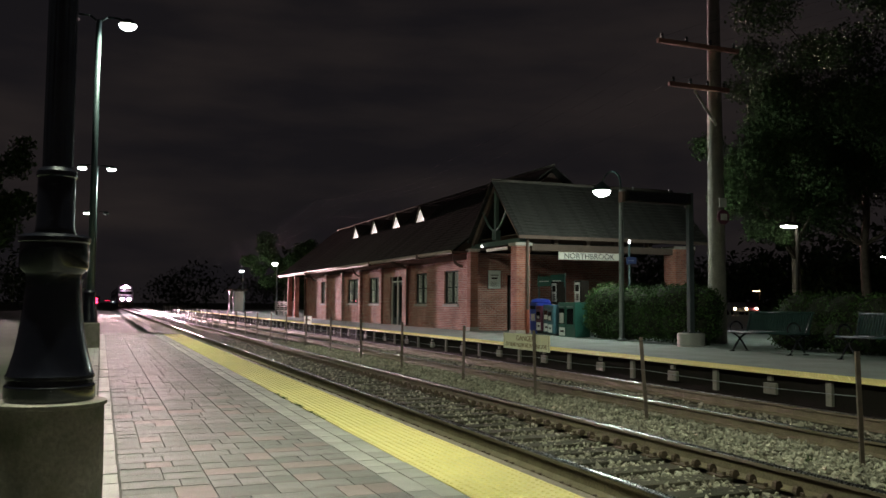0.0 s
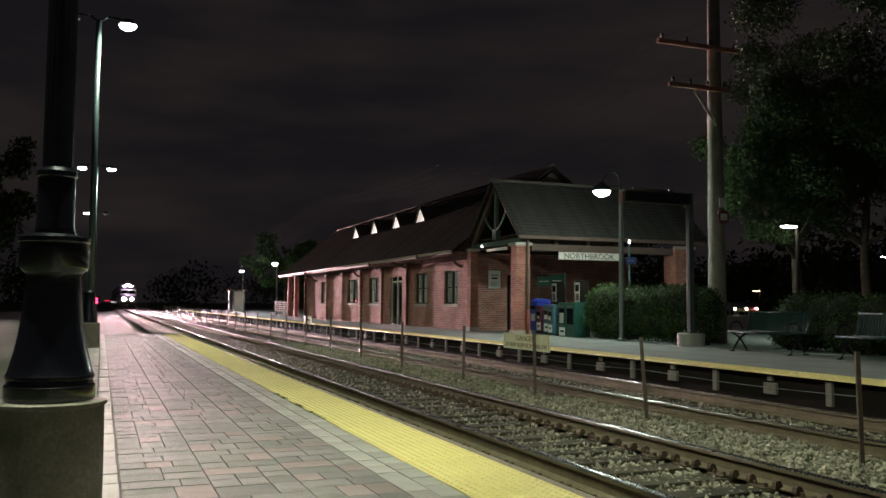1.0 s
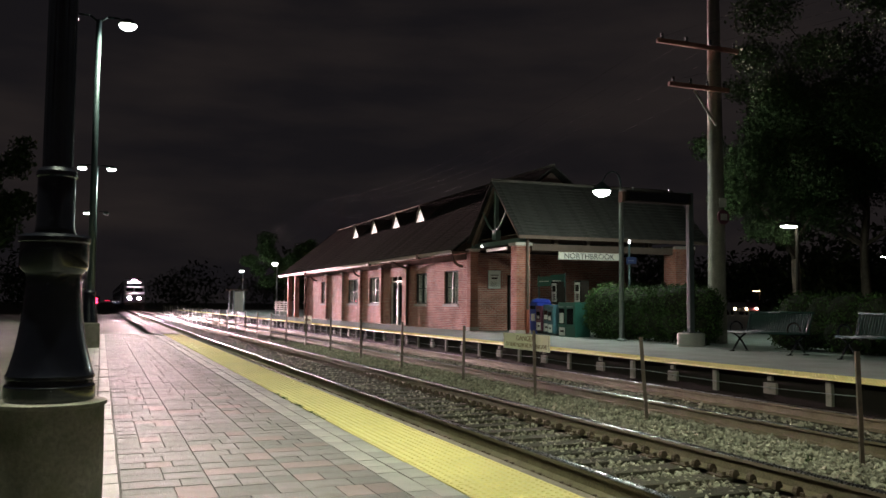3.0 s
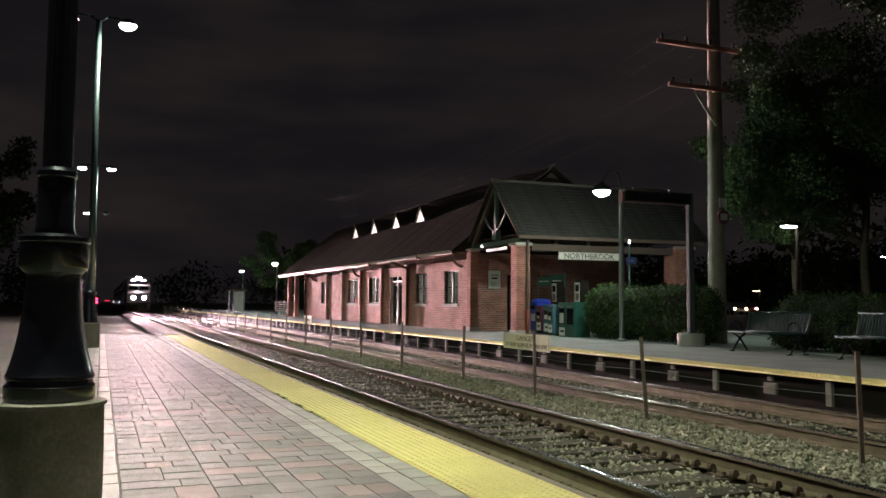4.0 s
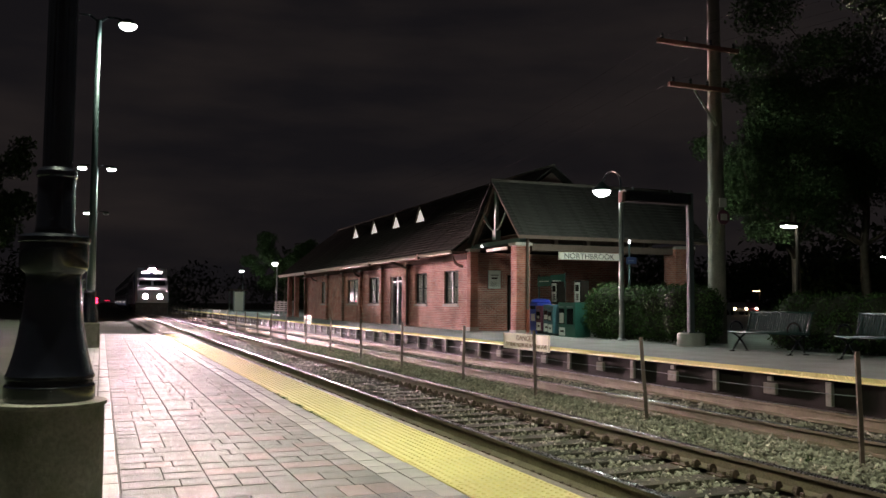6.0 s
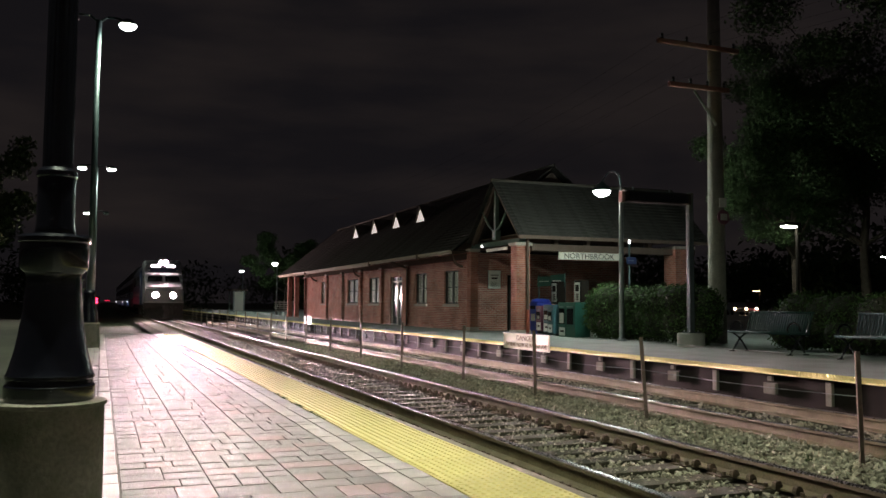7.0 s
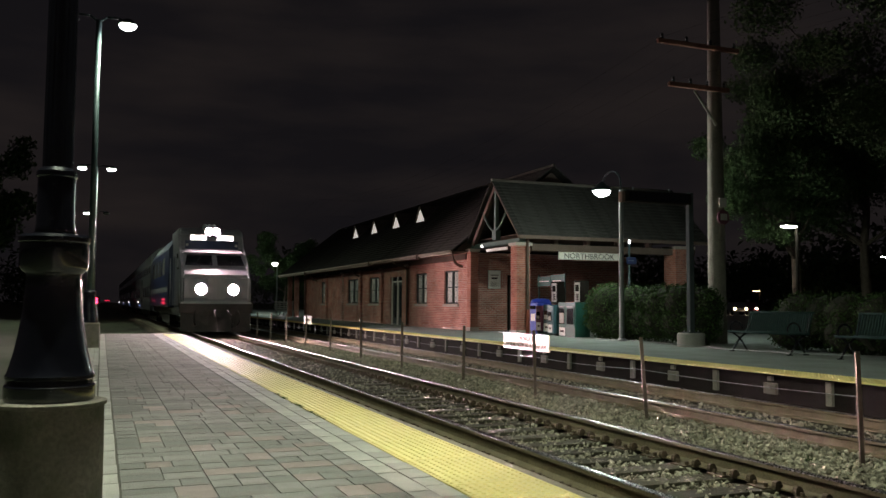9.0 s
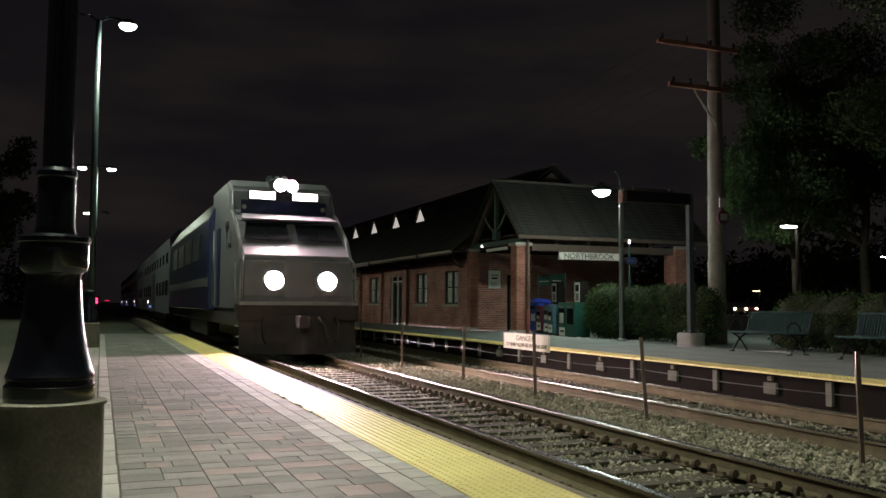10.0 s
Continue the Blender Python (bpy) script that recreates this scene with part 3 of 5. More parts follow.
def wall_with_openings(name, x, y0, y1, z0, z1, holes, parent, depth=0.30):
    """Brick wall facing the tracks, built in piers, sills and heads round its openings."""
    bm = bmesh.new()
    ys = sorted({y0, y1} | {v for h in holes for v in h[:2]})
    zs = sorted({z0, z1} | {v for h in holes for v in h[2:]})
    full = {}
    for j in range(len(ys) - 1):
        for k in range(len(zs) - 1):
            my, mz = (ys[j] + ys[j + 1]) / 2, (zs[k] + zs[k + 1]) / 2
            full[j, k] = not any(h[0] < my < h[1] and h[2] < mz < h[3] for h in holes)
    cache = {}

    def v(i, j, k):
        if (i, j, k) not in cache:
            cache[i, j, k] = bm.verts.new((x + depth * i, ys[j], zs[k]))
        return cache[i, j, k]

    for (j, k), on in full.items():
        if not on:
            continue
        for i in (0, 1):
            bm.faces.new((v(i, j, k), v(i, j + 1, k), v(i, j + 1, k + 1), v(i, j, k + 1)))
        for dj, dk, (a, b) in ((-1, 0, ((j, k), (j, k + 1))), (1, 0, ((j + 1, k), (j + 1, k + 1))), (0, -1, ((j, k), (j + 1, k))), (0, 1, ((j, k + 1), (j + 1, k + 1)))):
            if not full.get((j + dj, k + dk), False):
                bm.faces.new((v(0, *a), v(1, *a), v(1, *b), v(0, *b)))
    return part(name, bm, M_BRICK_Y, parent)


def sash_window(y0, y1, z0, z1, x, parent, panes=2, sill=True):
    w = boxpart("window", (x + 0.10, x + 0.115, y0 + 0.02, y1 - 0.02, z0 + 0.02, z1 - 0.02), M_PANE, parent, 0, "dark glazed sash window")
    w.visible_shadow = False
    bm = bmesh.new()
    for a, b in ((y0, y0 + 0.06), (y1 - 0.06, y1)):
        box(bm, x + 0.06, x + 0.15, a, b, z0, z1)
    for k in range(1, panes):
        m = y0 + (y1 - y0) * k / panes
        box(bm, x + 0.06, x + 0.15, m - 0.06, m + 0.06, z0, z1)
    box(bm, x + 0.063, x + 0.147, y0 + 0.06, y1 - 0.06, z0, z0 + 0.06)
    box(bm, x + 0.063, x + 0.147, y0 + 0.06, y1 - 0.06, z1 - 0.06, z1)
    box(bm, x + 0.066, x + 0.144, y0 + 0.06, y1 - 0.06, (z0 + z1) / 2 - 0.025, (z0 + z1) / 2 + 0.025)
    part("frame", bm, M_FRAME, w)
    for k in range(panes):
        a = y0 + (y1 - y0) * k / panes
        b = y0 + (y1 - y0) * (k + 1) / panes
        boxpart("blind", (x + 0.128, x + 0.134, a + 0.08, b - 0.08, z0 + 0.07, z1 - 0.07), M_BLIND, w)
    if sill:
        boxpart("sill", (x - 0.06, x + 0.10, y0 - 0.06, y1 + 0.06, z0 - 0.11, z0 - 0.004), M_STONECAP, w, 0.008, "pale limestone sill")


def shingle_slope(name, eave0, eave1, up, rows, parent, thick=0.03, jitter=0.004):
    """Courses of overlapping shingles from the eave line upwards."""
    a, b, u = Vector(eave0), Vector(eave1), Vector(up)
    n = (b - a).cross(u).normalized()
    if n.z < 0:
        n = -n
    bm = bmesh.new()
    v = [bm.verts.new(c) for c in (a, b, b + u, a + u)]
    w = [bm.verts.new(c.co - n * thick) for c in v]
    for f in ((v[0], v[1], v[2], v[3]), (w[3], w[2], w[1], w[0]), (v[0], w[0], w[1], v[1]), (v[1], w[1], w[2], v[2]), (v[2], w[2], w[3], v[3]), (v[3], w[3], w[0], v[0])):
        bm.faces.new(f)
    roof = part(name, bm, M_SHINGLE_ROOF, parent, "dark weathered shingles")
    h = u / rows
    bm = bmesh.new()
    lo, hi = n * 0.030, n * 0.008
    v = [bm.verts.new(c) for c in (a + lo, b + lo, b + h * 1.15 + hi, a + h * 1.15 + hi, a + n * 0.003, b + n * 0.003, b + h * 1.15 + n * 0.003, a + h * 1.15 + n * 0.003)]
    for f in ((0, 1, 2, 3), (7, 6, 5, 4), (0, 4, 5, 1), (1, 5, 6, 2), (2, 6, 7, 3), (3, 7, 4, 0)):
        bm.faces.new([v[i] for i in f])
    me = finish("shingle_course", bm, M_SHINGLE_ROOF)
    for k in range(rows - 1):
        o = new("shingle_course", me)
        o.parent, o.location = roof, h * k
    return roof


def shingle_material():
    m = bpy.data.materials.new("roof_shingles")
    m.use_nodes = True
    n, l = m.node_tree.nodes, m.node_tree.links
    p = n["Principled BSDF"]
    co = n.new("ShaderNodeTexCoord")
    vo = n.new("ShaderNodeTexVoronoi")
    vo.inputs["Scale"].default_value = 5.0
    no = n.new("ShaderNodeTexNoise")
    no.inputs["Scale"].default_value, no.inputs["Detail"].default_value = 1.1, 8.0
    l.new(co.outputs["Object"], vo.inputs["Vector"])
    l.new(co.outputs["Object"], no.inputs["Vector"])
    rg = n.new("ShaderNodeMapRange")
    rg.inputs["To Min"].default_value, rg.inputs["To Max"].default_value = 0.45, 1.5
    mul = n.new("ShaderNodeMath")
    mul.operation = "MULTIPLY_ADD"
    sep = n.new("ShaderNodeSeparateColor")
    l.new(vo.outputs["Color"], sep.inputs[0])
    l.new(sep.outputs[0], mul.inputs[0])
    mul.inputs[1].default_value = 0.5
    l.new(no.outputs["Fac"], mul.inputs[2])
    l.new(mul.outputs[0], rg.inputs["Value"])
    sc = n.new("ShaderNodeVectorMath")
    sc.operation = "SCALE"
    sc.inputs[0].default_value = (0.042, 0.040, 0.037)
    l.new(rg.outputs["Result"], sc.inputs["Scale"])
    l.new(sc.outputs["Vector"], p.inputs["Base Color"])
    p.inputs["Roughness"].default_value = 0.95
    p.inputs["Specular IOR Level"].default_value = 0.0
    return m


M_SHINGLE_ROOF = shingle_material()


def station():
    st = thing("station_building", 0, 0, 0, "red-brick railway station with dark shingle roof and gabled porch", "station building")
    top = 3.12
    windows = [(31.45, 32.95), (35.0, 36.45), (41.8, 43.7), (45.8, 48.0)]
    door = (38.35, 40.1)
    holes = [(a, b, 1.12, 2.48) for a, b in windows] + [(*door, WZ, 2.42), (52.6, 54.4, 1.1, 2.48)]
    wall_with_openings("track_wall", WX, Y0 + 0.31, Y1, WZ - 0.3, top, holes, st)
    for a, b in windows:
        sash_window(a, b, 1.12, 2.48, WX, st)
    sash_window(52.6, 54.4, 1.1, 2.48, WX, st)
    bm = bmesh.new()
    box(bm, WX, 20.4, Y0, Y0 + 0.30, WZ - 0.3, top)
    part("end_wall", bm, M_BRICK_X, st)
    boxpart("rear_wall", (20.1, 20.4, Y0 + 0.31, Y1, WZ - 0.3, top), M_BRICK_Y, st)
    boxpart("far_wall", (WX, 20.4, Y1 + 0.003, Y1 + 0.3, WZ - 0.3, top), M_BRICK_X, st)
    # entrance door pair
    d = boxpart("door", (WX + 0.14, WX + 0.19, door[0] + 0.05, door[1] - 0.05, WZ + 0.02, 2.15), M_FRAME, st, 0.004, "dark double entrance door with narrow glazing")
    for a in (0.15, 0.92):
        boxpart("door_glass", (WX + 0.128, WX + 0.136, door[0] + a, door[0] + a + 0.55, 0.45, 2.0), M_GLASS, d)
    bm = bmesh.new()
    for a in (door[0], (door[0] + door[1]) / 2 - 0.03, door[1] - 0.06):
        box(bm, WX + 0.06, WX + 0.13, a, a + 0.06, WZ, 2.42)
    box(bm, WX + 0.063, WX + 0.127, door[0] + 0.06, door[1] - 0.06, 2.15, 2.22)
    part("door_frame", bm, M_SIGN, d, "pale painted door frame")
    boxpart("transom_glass", (WX + 0.10, WX + 0.11, door[0] + 0.05, door[1] - 0.05, 2.22, 2.40), M_GLASS, d)
    # stone water table and frieze
    boxpart("frieze_board", (WX - 0.035, WX - 0.003, Y0 + 0.3, Y1, 2.86, 3.10), M_TIMBER, st, 0.004, "brown frieze board under the eaves")
    # pilasters with downpipes
    for y in (37.55, 41.4, 45.2, 49.0, 52.75, 58.7):
        p = boxpart("pilaster", (WX - 0.12, WX - 0.003, y - 0.18, y + 0.18, WZ - 0.2, 2.84), M_BRICK_Y, st, 0.006)
        boxpart("pilaster_cap", (WX - 0.15, WX - 0.006, y - 0.21, y + 0.21, 2.843, 2.92), M_STONECAP, p, 0.006)
    # curved eaves brackets
    for y in (30.9, 45.2, 55.5):
        bm = bmesh.new()
        arc = [(WX - 0.06, y - 0.05, 2.55)]
        for k in range(9):
            t = k / 8 * math.pi / 2
            arc.append((WX - 0.06 - 0.45 * math.sin(t), y - 0.05, 2.55 + 0.50 * (1 - math.cos(t))))
        low = [(p[0] + 0.02 if i else p[0], p[1], p[2] + 0.09) for i, p in enumerate(arc)]
        for i in range(1, 9):
            prism(bm, [arc[i], arc[i + 1], low[i + 1], low[i]], (0, 1, 0), 0.10)
        part("eave_bracket", bm, M_TIMBER, st)
    # far open porch at the end of the building
    for y in (61.2, 63.6):
        p = boxpart("porch_post", (WX - 0.30, WX + 0.0, y - 0.16, y + 0.16, WZ - 0.2, 3.06), M_BRICK_Y, st, 0.006)
    # main roof
    ex, rx, ez, rz = WX - 0.85, 16.8, 3.16, 6.72
    ya, yb = Y0 - 0.2, 64.2
    shingle_slope("roof_track_side", (ex, yb, ez), (ex, ya, ez), (rx - ex, 0, rz - ez), 26, st)
    shingle_slope("roof_rear_side", (rx * 2 - ex, ya, ez), (rx * 2 - ex, yb, ez), (ex - rx, 0, rz - ez), 12, st)
    bm = bmesh.new()
    prism(bm, [(ex + 0.3, yb - 0.25, ez + 0.05), (rx * 2 - ex - 0.3, yb - 0.25, ez + 0.05), (rx, yb - 0.25, rz - 0.25)], (0, 1, 0), 0.12)
    part("far_gable", bm, M_TIMBER, st)
    bm = bmesh.new()
    prism(bm, [(ex + 0.3, Y0 + 0.02, ez + 0.05), (rx * 2 - ex - 0.3, Y0 + 0.02, ez + 0.05), (rx, Y0 + 0.02, rz - 0.25)], (0, 1, 0), 0.12)
    part("near_gable_wall", bm, M_TIMBER, st)
    tubepart("ridge_cap", (rx, ya, rz + 0.02), (rx, yb, rz + 0.02), 0.06, 0.06, M_SHINGLE, st, 8)
    # gutter, fascia, soffit
    boxpart("fascia", (ex - 0.03, ex + 0.0, 40.6, yb, 2.99, 3.15), M_FASCIA, st, 0.004, "pale fascia board with gutter")
    boxpart("fascia", (ex - 0.03, ex + 0.0, ya, 40.58, 3.03, 3.15), M_FASCIA, st, 0.004, "tan fascia board")
    tubepart("gutter", (ex - 0.08, ya, 3.12), (ex - 0.08, yb, 3.12), 0.055, 0.055, M_FASCIA, st, 10, "painted metal gutter")
    boxpart("soffit", (ex + 0.003, WX + 0.2, ya, yb, 3.125, 3.15), M_TIMBER, st)
    for y in (33.6, 40.6, 55.0):
        bm = bmesh.new()
        box(bm, ex - 0.15, ex - 0.035, y - 0.09, y + 0.09, 2.98, 3.20, 0.01)
        part("gutter_box", bm, M_TIMBER, st)
    # downpipes from the gutter to the posts
    for y in (37.2, 58.4):
        bm = bmesh.new()
        tube(bm, (ex - 0.06, y, 3.02), (WX - 0.16, y, 2.75), 0.045, None, 8)
        tube(bm, (WX - 0.16, y, 2.75), (WX - 0.16, y, 0.15), 0.045, None, 8)
        part("downpipe", bm, M_TIMBER, st)
    # triangular lit dormers
    for y in (40.6, 44.45, 48.5, 52.5):
        dm = part("dormer", dormer_cheeks(y, ex, ez, rx, rz), M_SHINGLE, st, "small triangular roof dormer")
        bm = bmesh.new()
        xd = 14.95
        zd = ez + (xd - ex) / (rx - ex) * (rz - ez)
        prism(bm, [(xd - 0.02, y - 0.60, zd + 0.05), (xd - 0.02, y + 0.60, zd + 0.05), (xd - 0.02, y, zd + 0.76)], (1, 0, 0), 0.02)
        part("dormer_window", bm, G_DORMER, dm, "glowing triangular window")
    # poster on the end wall
    po = boxpart("notice_board", (13.95, 14.50, Y0 - 0.045, Y0 - 0.005, 1.72, 2.45), M_GALV, st, 0.006, "white framed notice on the brick wall")
    boxpart("notice_sheet", (13.965, 14.485, Y0 - 0.052, Y0 - 0.047, 1.735, 2.435), M_WHITE, po)
    bm = bmesh.new()
    box(bm, 14.05, 14.40, Y0 - 0.057, Y0 - 0.053, 2.24, 2.27)
    box(bm, 14.10, 14.35, Y0 - 0.057, Y0 - 0.053, 2.10, 2.17)
    for k in range(7):
        box(bm, 14.05, 14.25 + 0.15 * ((k * 7) % 3) / 2, Y0 - 0.057, Y0 - 0.053, 1.98 - 0.03 * k, 1.99 - 0.03 * k)
    part("print_bars", bm, M_INK, po)
    # side door under the porch and the brick ledge of the end wall
    dr = boxpart("porch_door", (14.88, 15.72, Y0 - 0.022, Y0 - 0.004, WZ + 0.02, 2.18), M_FRAME, st, 0.004, "dark side door under the porch")
    boxpart("door_jamb", (14.80, 14.876, Y0 - 0.05, Y0 - 0.003, WZ, 2.26), M_DARK, dr)
    boxpart("door_jamb", (15.724, 15.80, Y0 - 0.05, Y0 - 0.003, WZ, 2.26), M_DARK, dr)
    boxpart("door_head", (14.88, 15.72, Y0 - 0.05, Y0 - 0.003, 2.184, 2.26), M_DARK, dr)
    tubepart("door_knob", (14.95, Y0 - 0.023, 1.06), (14.95, Y0 - 0.075, 1.06), 0.035, 0.03, M_GALV, dr, 12, "small steel door knob")
    boxpart("brick_ledge", (WX + 0.21, 14.796, Y0 - 0.018, Y0 - 0.002, 0.93, 1.005), M_BRICK_X, st)
    return st


def dormer_cheeks(y, ex, ez, rx, rz):
    bm = bmesh.new()
    xd, slope = 14.95, (rz - ez) / (rx - ex)
    zd = ez + (xd - ex) * slope
    h = 0.84
    xr = xd + h / slope
    for s in (-1, 1):
        base, apex, back = (xd - 0.06, y + s * 0.70, zd + 0.02), (xd - 0.10, y, zd + h), (xr, y, zd + h)
        outline = [base, apex, back]
        n = (Vector(apex) - Vector(base)).cross(Vector(back) - Vector(base)).normalized()
        prism(bm, outline, n if n.z > 0 else -n, 0.05)
    return bm


def porch():
    """Gabled open porch at the near end of the station."""
    po = thing("station_porch", 0, 0, 0, "open brick-pillared station porch with timber gable truss and shingle roof", "porch")
    yr = 26.30

    def pillar(x0, x1, y0, y1, zt):
        p = boxpart("pillar", (x0, x1, y0, y1, WZ - 0.2, zt), M_BRICK_XY, po, 0.012, "square red-brick pillar")
        boxpart("pillar_cap", (x0 - 0.06, x1 + 0.06, y0 - 0.06, y1 + 0.06, zt + 0.002, zt + 0.11), M_STONECAP, p, 0.012, "pale limestone cap")
        boxpart("pillar_foot", (x0 - 0.03, x1 + 0.03, y0 - 0.03, y1 + 0.03, WZ - 0.2, WZ + 0.16), M_STONECAP, p, 0.01)

    pillar(WX - 0.10, WX + 0.42, yr - 0.20, yr + 0.25, 3.13)
    pillar(19.6, 20.4, yr - 0.25, yr + 0.45, 3.20)
    pillar(WX - 0.12, WX + 0.2, 29.97, 30.28, 3.13)
    # beams
    boxpart("gable_beam", (WX + 0.0, WX + 0.26, yr - 0.2, 30.0, 3.245, 3.40), M_TEALPAINT, po, 0.01, "green-grey tie beam")
    boxpart("front_beam", (WX + 0.53, 20.6, yr - 0.1, yr + 0.16, 2.98, 3.22), M_TIMBER, po, 0.01, "brown timber beam")
    boxpart("front_plate", (WX + 0.27, 20.9, yr - 0.16, yr + 0.20, 3.425, 3.56), M_TIMBER, po, 0.01)
    for x in (14.6, 15.9, 17.2, 18.5):
        boxpart("beam_block", (x, x + 0.16, yr - 0.14, yr + 0.1, 3.225, 3.42), M_TIMBER, po, 0.01)
    # gable truss
    ax, ay, az = WX - 0.06, 27.95, 5.48
    slope_l, slope_r = (29.95, 3.40), (25.95, 3.42)
    for y, z in (slope_l, slope_r):
        bm = bmesh.new()
        a, b = Vector((ax, y, z)), Vector((ax, ay, az - 0.08))
        t = (b - a).normalized()
        n = Vector((0, -t.z, t.y)) * 0.09
        prism(bm, [a - n, b - n, b + n, a + n], (1, 0, 0), 0.14)
        part("rafter", bm, M_TIMBER, po)
    boxpart("king_post", (ax + 0.01, ax + 0.13, ay - 0.08, ay + 0.08, 3.425, az - 0.2), M_TEALPAINT, po, 0.008, "green-grey king post")
    boxpart("king_post_foot", (ax - 0.03, ax + 0.17, ay - 0.16, ay + 0.16, 3.43, 3.80), M_TEALPAINT, po, 0.02)
    for s in (-1, 1):
        bm = bmesh.new()
        pts = []
        for k in range(8):
            u = k / 7
            pts.append(Vector((ax + 0.02, ay + s * (0.08 + 0.95 * u ** 0.8), 3.78 + 0.75 * u ** 1.3)))
        polytube(bm, pts, 0.045, 8)
        part("curved_strut", bm, M_TEALPAINT, po)
    # roof
    e1, e2 = 25.75, 30.15
    ridge, ez = 5.60, 3.47
    shingle_slope("roof_front", (WX - 0.20, e1, ez), (20.9, e1, ez), (0, ay - e1, ridge - ez), 17, po)
    shingle_slope("roof_back", (20.9, e2, ez), (WX - 0.20, e2, ez), (0, ay - e2, ridge - ez), 14, po)
    tubepart("ridge_cap", (WX - 0.20, ay, ridge + 0.02), (20.9, ay, ridge + 0.02), 0.06, 0.06, M_SHINGLE, po, 8)
    boxpart("eave_fascia", (WX - 0.20, 20.9, e1 - 0.03, e1 + 0.0, 3.35, 3.47), M_TIMBER, po, 0.006)
    boxpart("porch_ceiling", (WX + 0.3, 20.8, e1 + 0.45, 30.2, 3.57, 3.60), M_TIMBER, po)
    # small name plate and lamp in the gable
    boxpart("gable_plate", (WX - 0.11, WX - 0.06, 26.85, 28.55, 3.03, 3.14), M_SIGN, po, 0.006, "long narrow white lamp box")
    tubepart("gable_light", (WX - 0.08, 28.95, 3.27), (WX - 0.14, 28.95, 3.27), 0.05, 0.04, G_FARDIM, po, 10, "small glowing lamp")
    # rain pipe on the pillar
    tubepart("rain_pipe", (WX + 0.28, yr - 0.29, 0.1), (WX + 0.28, yr - 0.29, 3.4), 0.045, 0.045, M_TIMBER, po, 10, "brown rain pipe")
    tubepart("pipe_boot", (WX + 0.28, yr - 0.29, 0.085), (WX + 0.28, yr - 0.29, 0.95), 0.062, 0.058, M_REDPAINT, po, 12, "red-painted iron pipe boot")
    bm = bmesh.new()
    lathe(bm, [(0.09, 3.242), (0.09, 3.29), (0.05, 3.33), (0.045, 3.50), (0.07, 3.53), (0.02, 3.60)], 14)
    bmesh.ops.translate(bm, verts=bm.verts, vec=(WX + 0.04, 30.12, 0.0))
    part("finial", bm, M_TEALPAINT, po, "small painted finial on the corner pillar")
    return po


def station_sign():
    th = thing("station_name_sign", 16.12, 26.25, 2.84, "long white station name board hung under the porch beam", "sign")
    boxpart("board", (-1.30, 1.30, -0.03, 0.03, -0.145, 0.145), M_SIGN, th, 0.006)
    for dims in ((-1.28, 1.28, -0.037, -0.031, 0.122, 0.135), (-1.28, 1.28, -0.037, -0.031, -0.135, -0.122)):
        boxpart("border_line", dims, M_INKSOFT, th)
    lettering("lettering", "NORTHBROOK", 0.27, M_INK, th, pose(-0.06, -0.0315, 0.0, 90, 0, 0), "dark capitals", 2.05, 0.185)
    for x in (-1.1, 1.1):
        tubepart("hanger", (x, 0, 0.14), (x, 0, 0.2), 0.015, 0.015, M_FRAME, th, 8)


def small_sign():
    th = thing("small_blue_sign", 16.62, 24.6, 0.09, "small dark blue direction sign on a pole", "sign")
    tubepart("post", (0, 0, 0), (0, 0, 3.12), 0.035, 0.035, M_POLE, th, 10)
    boxpart("panel", (-0.16, 0.24, -0.06, -0.051, 2.42, 2.66), M_LOCOBLUE, th, 0.004, "dark blue panel")
    boxpart("text_bar", (-0.08, 0.14, -0.064, -0.061, 2.525, 2.55), M_GALV, th)
    boxpart("lamp", (-0.025, 0.025, -0.05, 0.03, 3.12, 3.25), G_FARDIM, th, 0.01, "small lit lamp")


# ================= street furniture =================
def near_lamp_base():
    """Cast-iron lamp standard on a round concrete footing beside the camera."""
    th = thing("platform_lamp_post", -0.225, 4.70, 0.0, "tall black cast-iron lamp post on round concrete footing", "lamp post", "platform lamps")
    bm = bmesh.new()
    lathe(bm, [(0.262, -0.3), (0.258, 0.30), (0.255, 0.60), (0.268, 0.606), (0.268, 0.622), (0.24, 0.628)], 48)
    part("footing", bm, M_FOOTING, th, "stained round concrete footing")
    bm = bmesh.new()
    lathe(bm, [(0.205, 0.628), (0.210, 0.64), (0.210, 0.70), (0.200, 0.712), (0.199, 0.730), (0.206, 0.738), (0.206, 0.752), (0.198, 0.765), (0.188, 0.80), (0.172, 0.86), (0.156, 0.94), (0.143, 1.03), (0.134, 1.13), (0.127, 1.235), (0.131, 1.252), (0.155, 1.275), (0.161, 1.29), (0.161, 1.405), (0.168, 1.412), (0.169, 1.432), (0.160, 1.445), (0.10, 1.452), (0.10, 1.46)], 56)
    part("base_casting", bm, M_BLACK, th, "glossy black flared base casting")
    bm = bmesh.new()
    fluted(bm, [(0.072, 1.70), (0.070, 3.0), (0.058, 7.7)], 16)
    part("pole", bm, M_BLACK, th, "fluted black pole")
    bm = bmesh.new()
    lathe(bm, [(0.092, 1.452), (0.096, 1.47), (0.092, 1.49), (0.090, 1.735), (0.097, 1.742), (0.097, 1.765), (0.075, 1.785)], 32)
    part("sleeve", bm, M_BLACK, th, "round black sleeve at the foot of the pole")
    lamp_heads(th, 7.75, 0.78)
    return th


